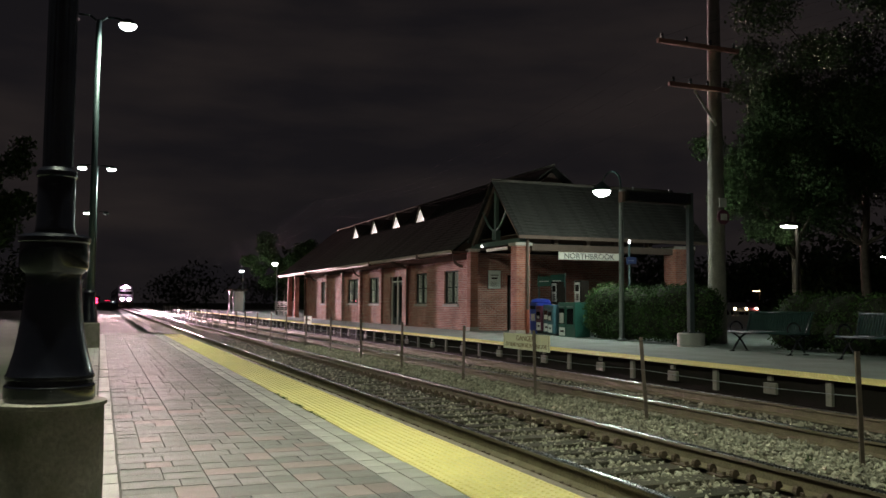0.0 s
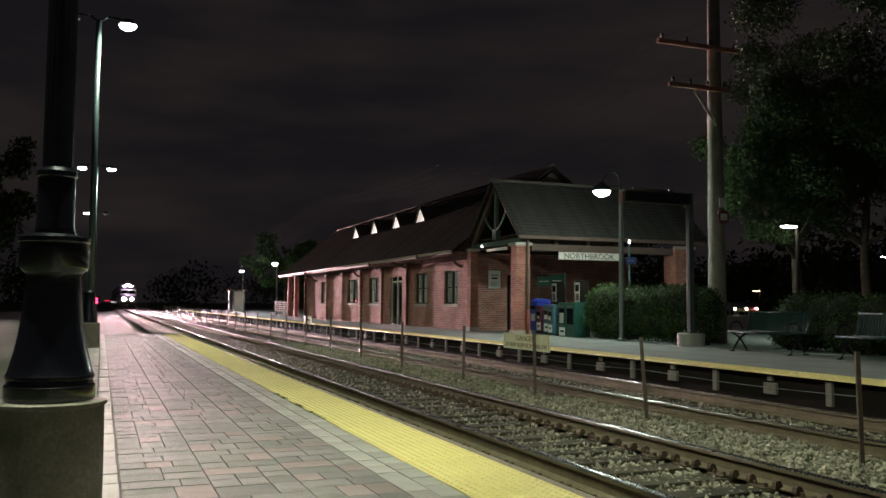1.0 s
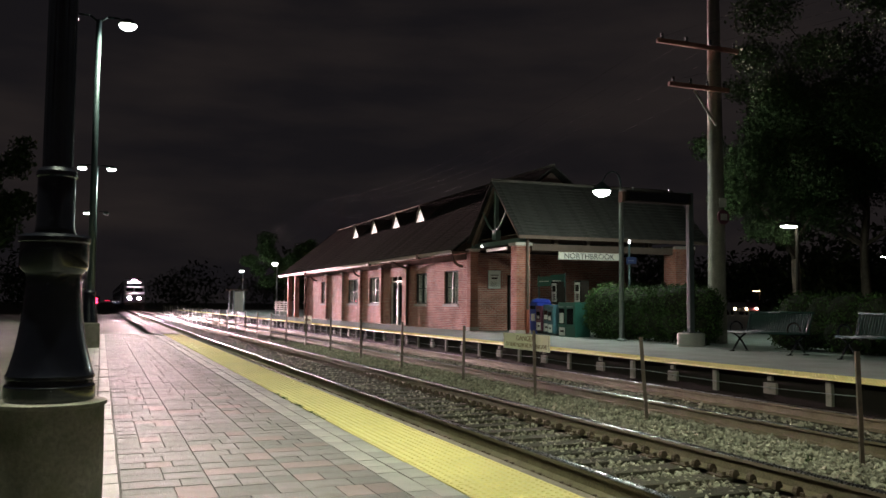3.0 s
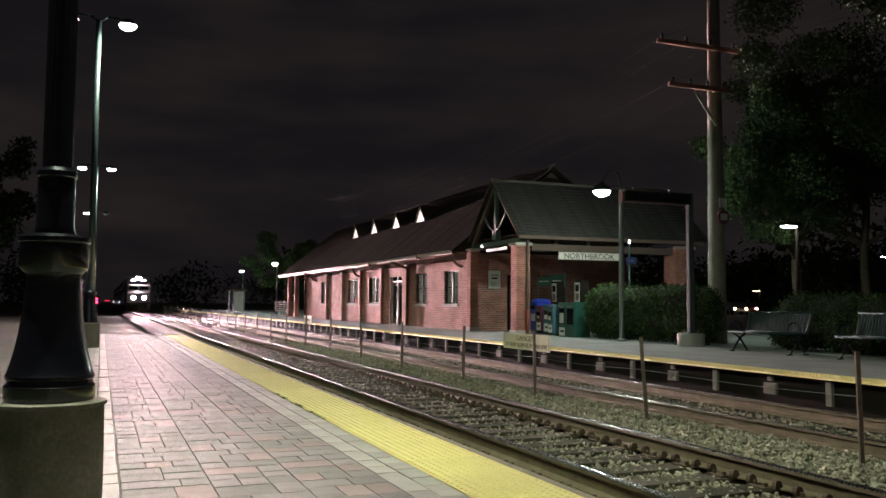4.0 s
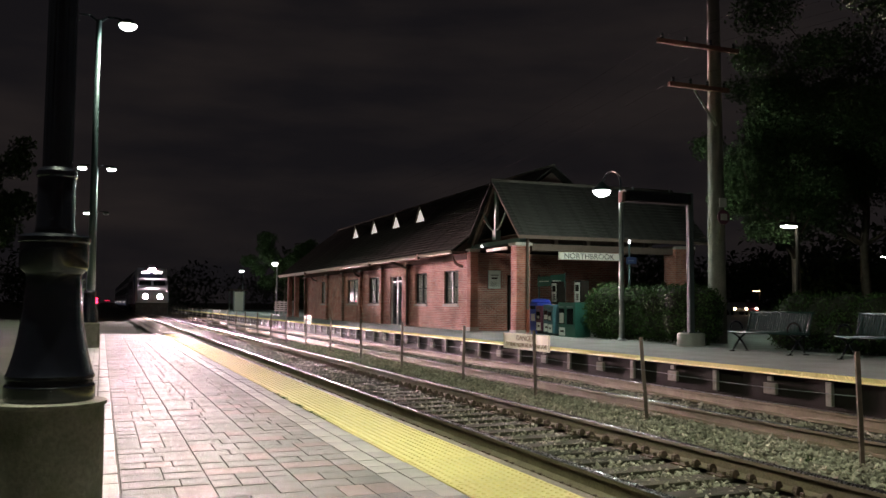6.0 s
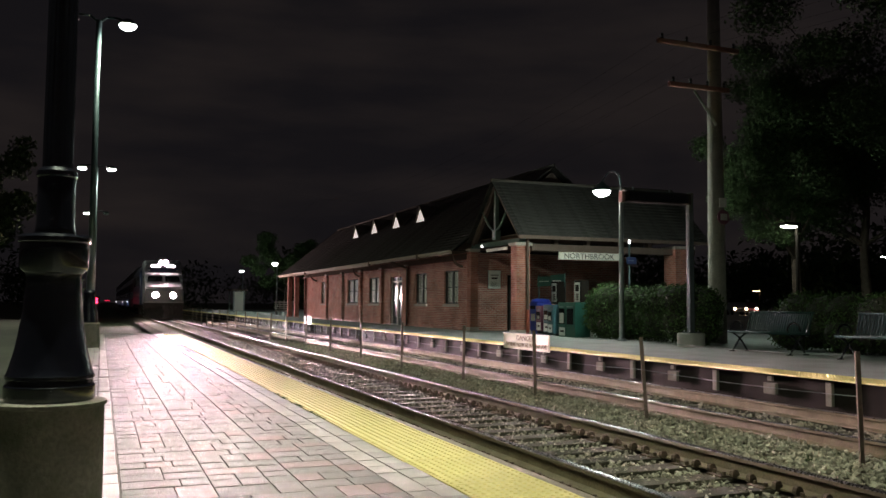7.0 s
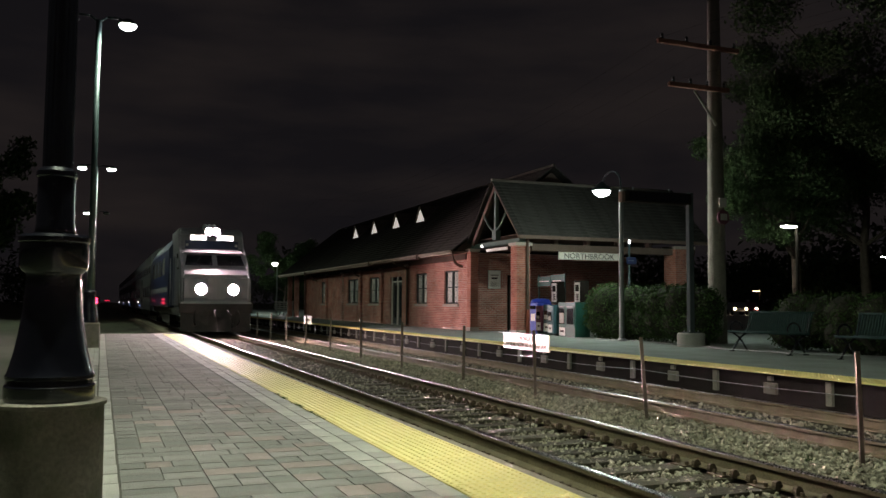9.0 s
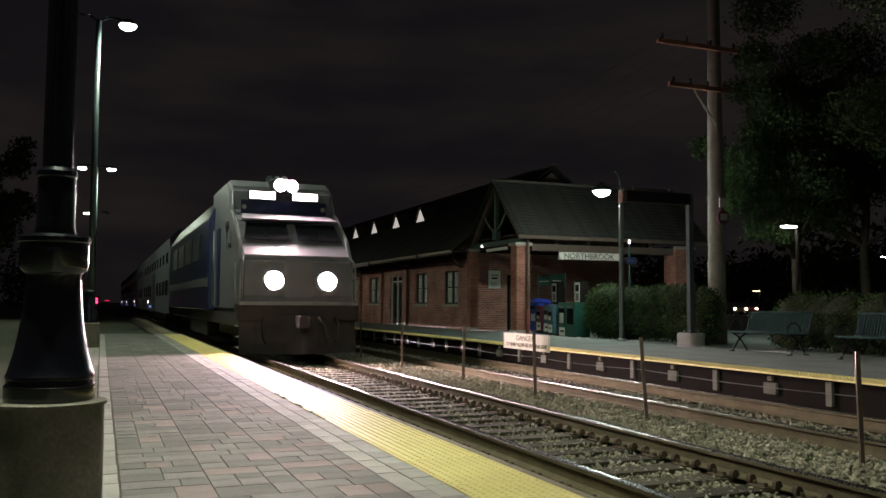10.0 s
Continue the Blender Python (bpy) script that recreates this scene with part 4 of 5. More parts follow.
def fluted(bm, profile, flutes):
    """Round pole about z with shallow upright grooves, from (radius, height) pairs."""
    seg = flutes * 4
    rings = [[bm.verts.new((r * (1 - 0.05 * (k % 4 == 0)) * math.cos(k * math.tau / seg), r * (1 - 0.05 * (k % 4 == 0)) * math.sin(k * math.tau / seg), z)) for k in range(seg)] for r, z in profile]
    for a, b in zip(rings, rings[1:]):
        for k in range(seg):
            bm.faces.new((a[k], a[(k + 1) % seg], b[(k + 1) % seg], b[k]))
    bm.faces.new(rings[0][::-1])
    bm.faces.new(rings[-1])


def lamp_heads(th, z, reach, lit=(True, True)):
    for s, on in zip((-1, 1), lit):
        bm = bmesh.new()
        pts = [Vector((0, 0, z - 0.05)), Vector((s * reach * 0.3, 0, z + 0.10)), Vector((s * reach * 0.7, 0, z + 0.10)), Vector((s * reach * 0.92, 0, z + 0.02))]
        for a, b in zip(pts, pts[1:]):
            tube(bm, a, b, 0.028, None, 8)
        part("arm", bm, M_POLE, th)
        bm = bmesh.new()
        lathe(bm, [(0.05, 0.14), (0.14, 0.10), (0.235, 0.0), (0.235, -0.03), (0.18, -0.03)], 20)
        bmesh.ops.translate(bm, verts=bm.verts, vec=(s * reach, 0, z - 0.02))
        head = part("lamp_head", bm, M_POLE, th)
        bm = bmesh.new()
        lathe(bm, [(0.10, -0.14), (0.19, -0.09), (0.21, -0.035)], 20)
        bmesh.ops.translate(bm, verts=bm.verts, vec=(s * reach, 0, z - 0.02))
        part("lens", bm, G_LENS if on else M_GLASSY, head, "glowing lamp glass" if on else "unlit lamp glass")


def left_lamp(x, y, height, lit):
    th = thing("platform_lamp_post", x, y, 0.0, "tall dark lamp post with two arms on concrete footing", "lamp post", "platform lamps")
    bm = bmesh.new()
    lathe(bm, [(0.255, -0.5), (0.255, 0.58), (0.24, 0.6)], 28)
    part("footing", bm, M_FOOTING, th)
    bm = bmesh.new()
    lathe(bm, [(0.20, 0.6), (0.19, 0.75), (0.14, 1.1), (0.15, 1.35), (0.09, 1.4)], 24)
    part("base_casting", bm, M_BLACK, th)
    bm = bmesh.new()
    lathe(bm, [(0.08, 1.4), (0.065, height)], 20)
    part("pole", bm, M_POLE, th)
    lamp_heads(th, height, 0.68, lit)
    return th


def station_lamp(x, y, z0, h, lens=None):
    th = thing("station_lamp", x, y, z0, "grey steel lamp post with bell-shaped bright lamp", "lamp post", "station lamps")
    bm = bmesh.new()
    lathe(bm, [(0.15, 0.0), (0.15, 0.05), (0.075, 0.08), (0.062, h)], 18)
    part("pole", bm, M_GALV, th)
    bm = bmesh.new()
    polytube(bm, [(0, 0, h - 0.05), (0, 0.03, h + 0.22)] + [(0, 0.51 - 0.48 * math.cos(math.pi * k / 10), h + 0.24 + 0.36 * math.sin(math.pi * k / 10)) for k in range(11)] + [(0, 1.02, h + 0.36)], 0.022, 8)
    part("arm", bm, M_POLE, th, "thin curved gooseneck arm")
    bm = bmesh.new()
    lathe(bm, [(0.05, 0.24), (0.10, 0.20), (0.26, 0.06), (0.30, 0.0), (0.30, -0.03), (0.24, -0.03)], 24)
    bmesh.ops.translate(bm, verts=bm.verts, vec=(0, 1.02, h + 0.12))
    head = part("lamp_head", bm, M_POLE, th, "bell-shaped lamp hood")
    bm = bmesh.new()
    lathe(bm, [(0.10, -0.20), (0.22, -0.12), (0.26, -0.035)], 24)
    bmesh.ops.translate(bm, verts=bm.verts, vec=(0, 1.02, h + 0.12))
    part("lens", bm, lens or G_LENS, head, "bright glowing lamp glass")
    return th


def sign_portal():
    """Dark message sign on an arm that reaches from its post towards the tracks."""
    th = thing("message_sign", 13.65, 17.55, 0.09, "unlit dark message sign cantilevered from a steel post", "sign")
    bm = bmesh.new()
    lathe(bm, [(0.34, 0.0), (0.34, 0.32), (0.31, 0.35)], 24)
    part("footing", bm, M_CONC, th, "round pale concrete footing")
    boxpart("post", (-0.068, 0.068, -0.068, 0.068, 0.35, 3.85), M_PORTAL, th, 0.015, "square dark steel post")
    boxpart("base_plate", (-0.16, 0.16, -0.16, 0.16, 0.352, 0.38), M_PORTAL, th, 0.005)
    for x in (-0.12, 0.12):
        for y in (-0.12, 0.12):
            tubepart("bolt", (x, y, 0.381), (x, y, 0.42), 0.018, 0.018, M_GALV, th, 6)
    case = boxpart("sign_case", (-1.95, -0.072, -0.15, 0.15, 3.54, 3.80), M_DARK, th, 0.015, "black sign case")
    boxpart("sign_face", (-1.88, -0.15, -0.158, -0.152, 3.57, 3.77), M_GLASS, case)
    boxpart("top_rail", (-1.95, -0.072, -0.05, 0.05, 3.803, 3.835), M_FRAME, th)
    boxpart("side_box", (-2.03, -1.955, -0.08, 0.10, 3.52, 3.78), M_TIMBER, th, 0.01)
    for x in (-1.72, -0.65):
        tubepart("camera_stub", (x, -0.06, 3.836), (x, -0.06, 3.90), 0.02, 0.02, M_GALV, th, 8)


def fence():
    th = thing("track_fence", 0, 0, 0, "low steel-post wire fence between the two tracks", "fence")
    rnd = random.Random(21)
    ys = [5.88, 9.17, 12.0, 14.9, 18.45, 21.7, 25.0, 28.3]
    while ys[-1] < 96:
        ys.append(ys[-1] + 3.2)
    tops = []
    for k, y in enumerate(ys):
        x = 6.46 if k < 2 else 6.36
        lx, ly = rnd.uniform(-0.03, 0.03), rnd.uniform(-0.05, 0.05)
        if k == 1:
            lx, ly = -0.02, 0.12
        bm = bmesh.new()
        z1 = 0.71
        # tee-shaped bar
        for a, b, c, d in ((-0.026, 0.026, -0.004, 0.004), (-0.004, 0.004, 0.004, 0.035)):
            prism(bm, [(x + a, y + c, -0.6), (x + b, y + c, -0.6), (x + b, y + d, -0.6), (x + a, y + d, -0.6)], (lx, ly, 0.6 + z1), 1.0)
        part("post", bm, M_POST, th, "leaning rusty steel post" if k == 1 else "")
        tops.append((x + lx, y + ly, z1))
    for f in (0.94, 0.42):
        bm = bmesh.new()
        line = []
        for a, b in zip(tops, tops[1:]):
            p, q = Vector((a[0], a[1], a[2] * f)), Vector((b[0], b[1], b[2] * f))
            line += [p.lerp(q, i / 4) + Vector((0, 0, -0.10 * i / 4 * (1 - i / 4))) for i in range(4)]
        polytube(bm, line, 0.0035, 4)
        part("wire", bm, M_GALV, th)


def danger_sign(y0, y1, z0, z1, text):
    x = 6.43
    th = thing("warning_sign", x, (y0 + y1) / 2, (z0 + z1) / 2, "cream warning sign fixed to the track fence", "sign")
    w, h = y1 - y0, z1 - z0
    boxpart("plate", (-0.012, 0.0, -w / 2, w / 2, -h / 2, h / 2), M_CREAM, th, 0.002)
    if text:
        m = Matrix.Rotation(radians(-90), 4, "Z") @ Matrix.Rotation(radians(90), 4, "X")
        lettering("heading", "DANGER", 0.105, M_INKSOFT, th, pose(-0.0133, 0, 0.055) @ m, "", 0.62, 0.085)
        lettering("wording", "STAY BEHIND YELLOW LINE UNTIL TRAIN STOPS", 0.062, M_INKSOFT, th, pose(-0.0133, 0, -0.055) @ m, "", 1.44, 0.065)
        for a in (-w / 2 + 0.015, w / 2 - 0.025):
            boxpart("edge_line", (-0.0145, -0.0125, a, a + 0.01, -h / 2 + 0.01, h / 2 - 0.01), M_INKSOFT, th)
    else:
        boxpart("text_bar", (-0.0145, -0.0125, -w * 0.3, w * 0.3, -0.02, 0.03), M_INKSOFT, th)


def bench(y):
    th = thing("bench", 13.2, y, FZ - 0.012, "dark green slatted steel bench with scrolled iron ends", "bench", "benches on the platform")
    L = 1.9
    for e in (0.08, L - 0.08):
        bm = bmesh.new()
        tube(bm, (0.08, e, 0.0), (0.30, e, 0.30), 0.022, None, 8)
        tube(bm, (0.52, e, 0.0), (0.30, e, 0.30), 0.022, None, 8)
        tube(bm, (0.30, e, 0.30), (0.10, e, 0.42), 0.022, None, 8)
        tube(bm, (0.30, e, 0.30), (0.50, e, 0.42), 0.022, None, 8)
        tube(bm, (0.04, e, 0.43), (0.56, e, 0.41), 0.022, None, 8)
        tube(bm, (0.52, e, 0.40), (0.68, e, 0.88), 0.022, None, 8)
        for k in range(14):
            a, b = math.pi * 1.25 * k / 14 - 0.6, math.pi * 1.25 * (k + 1) / 14 - 0.6
            tube(bm, (0.20 - 0.17 * math.cos(a), e, 0.52 + 0.15 * math.sin(a)), (0.20 - 0.17 * math.cos(b), e, 0.52 + 0.15 * math.sin(b)), 0.020, None, 6)
        box(bm, 0.02, 0.14, e - 0.03, e + 0.03, 0.0, 0.02)
        box(bm, 0.46, 0.58, e - 0.03, e + 0.03, 0.0, 0.02)
        part("end_frame", bm, M_BLACK, th, "black scrolled iron end frame")
    n = 28
    bm = bmesh.new()
    box(bm, -0.015, 0.015, -0.018, 0.018, 0.0, 0.44, 0.004)
    me = finish("back_slat", bm, M_BENCH)
    bm = bmesh.new()
    box(bm, 0.0, 0.50, -0.018, 0.018, -0.012, 0.012, 0.004)
    me2 = finish("seat_slat", bm, M_BENCH)
    for k in range(n):
        yy = 0.04 + (L - 0.08) * k / (n - 1)
        o = new("back_slat", me)
        o.parent, o.matrix_basis = th, pose(0.54, yy, 0.45, 0, 17, 0)
        o = new("seat_slat", me2)
        o.parent, o.matrix_basis = th, pose(0.05, yy, 0.445, 0, 2, 0)
    for a, b in (((0.54, 0.45), 0.022), ((0.675, 0.885), 0.024), ((0.04, 0.445), 0.024)):
        tubepart("rail", (a[0], 0.0, a[1]), (a[0], L, a[1]), b, b, M_BENCH, th, 10)


def news_box(y, x, w, d, h, material, label, leg=0.0, white=True):
    th = thing("newspaper_box", x, y, FZ - 0.012, label, "newspaper box", "newspaper boxes in the porch")
    body = boxpart("cabinet", (0, d, -w / 2, w / 2, leg, h), material, th, 0.02)
    boxpart("door", (-0.018, -0.002, -w / 2 + 0.04, w / 2 - 0.04, leg + 0.30, h - 0.12), material, th, 0.006)
    boxpart("door_window", (-0.026, -0.019, -w / 2 + 0.08, w / 2 - 0.08, leg + 0.40, h - 0.20), M_GLASS, th)
    boxpart("handle", (-0.05, -0.02, -w / 2 + 0.10, w / 2 - 0.10, h - 0.16, h - 0.13), M_GALV, th, 0.004)
    if white:
        boxpart("paper_card", (-0.014, -0.002, -w / 2 + 0.07, w / 2 - 0.07, leg + 0.03, leg + 0.29), M_WHITE, th)
        boxpart("front_page", (-0.0295, -0.0265, -w / 2 + 0.11, w / 2 - 0.12, leg + 0.43, h - 0.34), M_BLIND, th)
        boxpart("print_bar", (-0.018, -0.0145, -w / 2 + 0.12, w / 2 - 0.16, leg + 0.14, leg + 0.2), M_INK, th)
    if leg:
        for sy in (-1, 1):
            boxpart("leg", (0.04, d - 0.04, sy * (w / 2 - 0.05) - 0.02, sy * (w / 2 - 0.05) + 0.02, 0, leg - 0.002), M_FRAME, th)


def litter_bin():
    th = thing("recycling_bin", 14.35, 26.7, FZ - 0.012, "tall blue plastic recycling bin in the porch", "bin")
    bm = bmesh.new()
    prism(bm, [(-0.30, -0.32, 0.0), (0.30, -0.32, 0.0), (0.30, 0.32, 0.0), (-0.30, 0.32, 0.0)], (0, 0, 1), 1.08)
    bmesh.ops.bevel(bm, geom=bm.edges[:], offset=0.04, segments=3, affect="EDGES")
    part("body", bm, M_BLUEBOX, th)
    bm = bmesh.new()
    lathe(bm, [(0.34, 1.08), (0.35, 1.12), (0.30, 1.2), (0.14, 1.24)], 24)
    part("lid", bm, M_BLUEBOX, th)
    boxpart("slot", (-0.36, -0.31, -0.18, 0.18, 0.86, 0.98), M_DARK, th)
    boxpart("label_card", (-0.306, -0.302, -0.15, 0.15, 0.45, 0.7), M_SIGN, th)


def phone_post(y, lit):
    th = thing("ticket_validator", 15.0, y, FZ - 0.012, "grey wall-height payphone cabinet on a post", "payphone", "payphones in the porch")
    tubepart("post", (0.1, 0, 0), (0.1, 0, 1.1), 0.05, 0.05, M_FRAME, th)
    boxpart("hood", (0.0, 0.32, -0.24, 0.24, 1.05, 1.85), M_DARK, th, 0.02, "dark hood")
    boxpart("panel", (-0.014, -0.002, -0.17, 0.17, 1.12, 1.78), M_BLIND, th, 0.006, "pale metal panel")
    boxpart("screen", (-0.022, -0.0145, -0.13, 0.10, 1.48, 1.70), M_DARK, th)
    bm = bmesh.new()
    for i in range(3):
        for j in range(4):
            box(bm, -0.026, -0.0145, -0.11 + i * 0.06, -0.07 + i * 0.06, 1.18 + j * 0.06, 1.22 + j * 0.06)
    part("keypad", bm, M_INK, th)


def green_notice():
    th = thing("green_notice_sign", 15.3, 27.4, 1.75, "dark green notice sign with two panels in the porch", "sign")
    boxpart("panel", (-0.02, 0.0, 0.30, 1.30, 0.05, 0.42), M_GREENBOX, th, 0.006)
    boxpart("panel", (-0.024, -0.003, -0.75, 0.27, 0.0, 0.46), M_GREENBOX, th, 0.006)
    boxpart("text_bar", (-0.028, -0.025, -0.5, 0.1, 0.2, 0.25), M_SIGN, th)
    boxpart("text_bar", (-0.025, -0.021, 0.4, 1.15, 0.22, 0.25), M_SIGN, th)
    for y in (-0.7, 1.25):
        tubepart("post", (0.03, y, -1.66), (0.03, y, 0.5), 0.03, 0.03, M_FRAME, th)


def hedge(x0, x1, y0, y1, h, seed, count):
    th = thing("hedge", (x0 + x1) / 2, (y0 + y1) / 2, FZ - 0.012, "clipped rounded green hedge beside the platform", "hedge", "hedges")
    lx, ly = (x1 - x0) / 2, (y1 - y0) / 2
    rnd = random.Random(seed)
    cs, rs = [], []
    n = max(2, int(ly * 2 / 0.8))
    for k in range(n):
        for r in range(2):
            yy = -ly + 0.55 + (2 * ly - 1.1) * k / (n - 1) + rnd.uniform(-0.15, 0.15)
            rad = rnd.uniform(0.85, 1.0)
            cs.append((rnd.uniform(-0.15, 0.15), yy, h * (0.32 if r else 0.62) + rnd.uniform(-0.05, 0.05)))
            rs.append((lx * rad, 0.78 * rad, h * 0.36 * rad))
    leaf_cloud("foliage", cs, rs, count, 0.042, M_LEAF, th, seed, 0.75)
    # Solid dark filler under the leaves, coloured as the shade inside the hedge.
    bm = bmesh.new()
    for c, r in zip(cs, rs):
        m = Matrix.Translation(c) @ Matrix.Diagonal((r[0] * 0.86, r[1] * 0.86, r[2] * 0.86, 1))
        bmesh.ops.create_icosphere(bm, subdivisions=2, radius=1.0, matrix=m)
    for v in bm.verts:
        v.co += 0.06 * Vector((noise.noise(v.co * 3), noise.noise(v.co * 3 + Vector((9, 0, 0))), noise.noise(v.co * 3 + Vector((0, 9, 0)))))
    part("branch_core", bm, M_HEDGECORE, th, "dark filler inside the hedge with shade put into its colour")


def tree(x, y, z, h, crown, seed, leaves, size=0.12, label="leafy deciduous tree with dark green crown at night"):
    th = thing("tree", x, y, z, label, "tree", "trees")
    rnd = random.Random(seed)
    bm = bmesh.new()
    p, r = Vector((0, 0, -0.3)), 0.035 * h ** 0.8
    tips = []
    for k in range(6):
        q = p + Vector((rnd.uniform(-0.15, 0.15), rnd.uniform(-0.15, 0.15), h * 0.11))
        tube(bm, p, q, r, r * 0.86, 9, False)
        p, r = q, r * 0.86
        if k > 1:
            for j in range(3):
                a = rnd.uniform(0, math.tau)
                s = p
                d = Vector((math.cos(a), math.sin(a), rnd.uniform(0.5, 1.0))).normalized()
                rr, ll = r * 0.6, crown * rnd.uniform(0.35, 0.55)
                for m in range(3):
                    e = s + d * ll * (0.8 ** m)
                    tube(bm, s, e, rr, rr * 0.65, 6, False)
                    s, rr = e, rr * 0.65
                    d = (d + Vector((rnd.uniform(-0.4, 0.4), rnd.uniform(-0.4, 0.4), rnd.uniform(-0.1, 0.4)))).normalized()
                    tips.append(tuple(e))
    part("trunk", bm, M_BARK, th)
    cs, rs = [], []
    for t in tips:
        cs.append((t[0] + rnd.uniform(-0.4, 0.4), t[1] + rnd.uniform(-0.4, 0.4), t[2] + rnd.uniform(-0.2, 0.4)))
        q = crown * rnd.uniform(0.16, 0.30)
        rs.append((q, q, q * 0.75))
    leaf_cloud("crown", cs, rs, leaves, size, M_TREELEAF, th, seed, 0.3)


def utility_pole():
    th = thing("utility_pole", 15.75, 19.1, FZ - 0.012, "weathered wooden utility pole with two crossarms", "utility pole")
    bm = bmesh.new()
    lathe(bm, [(0.255, -0.3), (0.24, 2.0), (0.20, 6.0), (0.16, 10.0)], 20)
    part("pole", bm, M_WOODPOLE, th)
    for z, a, b in ((8.15, -2.05, 0.65), (7.0, -1.7, 0.30)):
        arm = boxpart("crossarm", (a, b, -0.27, -0.17, z - 0.06, z + 0.06), M_RUSTWOOD, th, 0.01, "reddish timber crossarm")
        for k in range(4):
            bm = bmesh.new()
            lathe(bm, [(0.02, 0), (0.05, 0.05), (0.03, 0.08), (0.05, 0.12), (0.02, 0.16)], 10)
            bmesh.ops.translate(bm, verts=bm.verts, vec=(a + 0.15 + k * (b - a - 0.3) / 3, -0.22, z + 0.06))
            part("insulator", bm, M_FRAME, arm)
    tubepart("brace", (-0.85, -0.22, 6.9), (-0.12, -0.2, 6.0), 0.035, 0.035, M_WOODPOLE, th, 8)
    bm = bmesh.new()
    tube(bm, (0.02, -0.25, 3.45), (0.02, -0.29, 3.45), 0.20, None, 20)
    pl = part("round_plate", bm, M_MAROON, th, "dark round plate with white middle")
    boxpart("plate_middle", (-0.09, 0.13, -0.296, -0.291, 3.36, 3.54), M_SIGN, pl)
    boxpart("small_plate", (-0.10, 0.14, -0.27, -0.24, 3.72, 3.98), M_SIGN, th, 0.004)
    for k, (x, z) in enumerate(((-1.9, 8.37), (-1.05, 8.37), (-0.2, 8.37), (0.5, 8.37), (-1.5, 7.22), (-0.1, 7.22))):
        w = thing("power_cable", 15.75 + x, 19.1 - 0.22, z, "thin overhead cable running along the railway", "cable", "overhead cables")
        bm = bmesh.new()
        polytube(bm, [(0, k / 8 * 40, -4.4 * (k % 8) / 8 * (1 - (k % 8) / 8)) for k in range(-16, 41)], 0.0035, 4)
        part("strand", bm, M_DARK, w)


def car(x, y, rz, paint, label, lit):
    th = thing("car", x, y, -0.1 + 0.2, label, "car", "cars in the car park", rz=rz)
    bm = bmesh.new()
    prof = [(-2.2, 0.35), (2.15, 0.35), (2.2, 0.6), (2.1, 0.85), (1.1, 0.95), (0.45, 1.42), (-1.2, 1.45), (-1.9, 1.0), (-2.2, 0.9)]
    prism(bm, [(-0.87, a, b) for a, b in prof], (1, 0, 0), 1.74)
    bmesh.ops.bevel(bm, geom=bm.edges[:], offset=0.06, segments=2, affect="EDGES")
    part("body", bm, paint, th)
    boxpart("windscreen", (-0.72, 0.72, 0.62, 0.66, 0.98, 1.30), M_GLASS, th)
    for sx in (-0.8, 0.8):
        for yy in (-1.35, 1.35):
            tubepart("wheel", (sx - 0.1, yy, 0.32), (sx + 0.1, yy, 0.32), 0.32, 0.32, M_DARK, th, 16)
    for sx in (-0.62, 0.62):
        tubepart("headlight", (sx, 2.17, 0.72), (sx, 2.24, 0.72), 0.10, 0.09, G_WARM if lit else M_GLASS, th, 12)


def far_street_lamp(x, y, z, h, lens):
    th = thing("street_lamp", x, y, z, "distant street lamp with glowing head", "lamp post", "distant street lamps")
    tubepart("pole", (0, 0, 0), (0, 0, h), 0.06, 0.045, M_DARK, th, 8)
    boxpart("head", (-0.58, 0.05, -0.14, 0.14, h, h + 0.10), M_DARK, th, 0.03)
    boxpart("lens", (-0.52, -0.10, -0.12, 0.12, h - 0.045, h - 0.002), lens, th, 0.0, "glowing lamp glass")


def signal_mast():
    th = thing("railway_signal", -0.45, 95.0, -0.6, "short railway signal showing red beside the track", "signal")
    tubepart("mast", (0, 0, 0), (0, 0, 1.5), 0.06, 0.06, M_POLE, th)
    boxpart("head", (-0.3, 0.3, -0.05, 0.15, 1.45, 2.25), M_DARK, th, 0.03)
    for k in (1.66, 1.98):
        tubepart("red_lens", (0, -0.06, k), (0, -0.09, k), 0.12, 0.11, G_RED, th, 14, "glowing red lens")
    boxpart("side_head", (0.70, 1.30, 0.0, 0.12, 1.70, 1.94), M_DARK, th, 0.02)
    boxpart("side_arm", (0.305, 0.695, 0.03, 0.09, 1.78, 1.84), M_POLE, th)
    for k in (0.82, 1.0, 1.18):
        tubepart("red_lamp", (k, -0.004, 1.82), (k, -0.03, 1.82), 0.045, 0.04, G_REDDIM, th, 10, "small red lamp")


def shelter():
    th = thing("platform_shelter", 12.6, 86, FZ - 0.006, "small pale platform shelter far along the line", "shelter")
    for yy in (0, 3.0):
        for xx in (-0.5, 0.5):
            boxpart("post", (xx - 0.06, xx + 0.06, yy - 0.06, yy + 0.06, 0, 2.2), M_GALV, th)
    boxpart("roof", (-0.8, 0.8, -0.3, 3.3, 2.2, 2.32), M_TIMBER, th, 0.02)
    boxpart("end_panel", (-0.43, 0.43, -0.02, 0.02, 0.2, 2.1), M_SIGN, th)


def ramp_railing():
    th = thing("ramp_railing", 13.4, 64.5, FZ - 0.012, "white slatted railing beyond the station building", "railing")
    for k in range(5):
        boxpart("slat", (0.0, 0.05, 0.0, 7.0, 0.35 + 0.17 * k, 0.45 + 0.17 * k), M_CONC, th)
    for k in range(5):
        boxpart("post", (0.052, 0.13, 1.7 * k, 1.7 * k + 0.08, 0, 1.2), M_CONC, th)


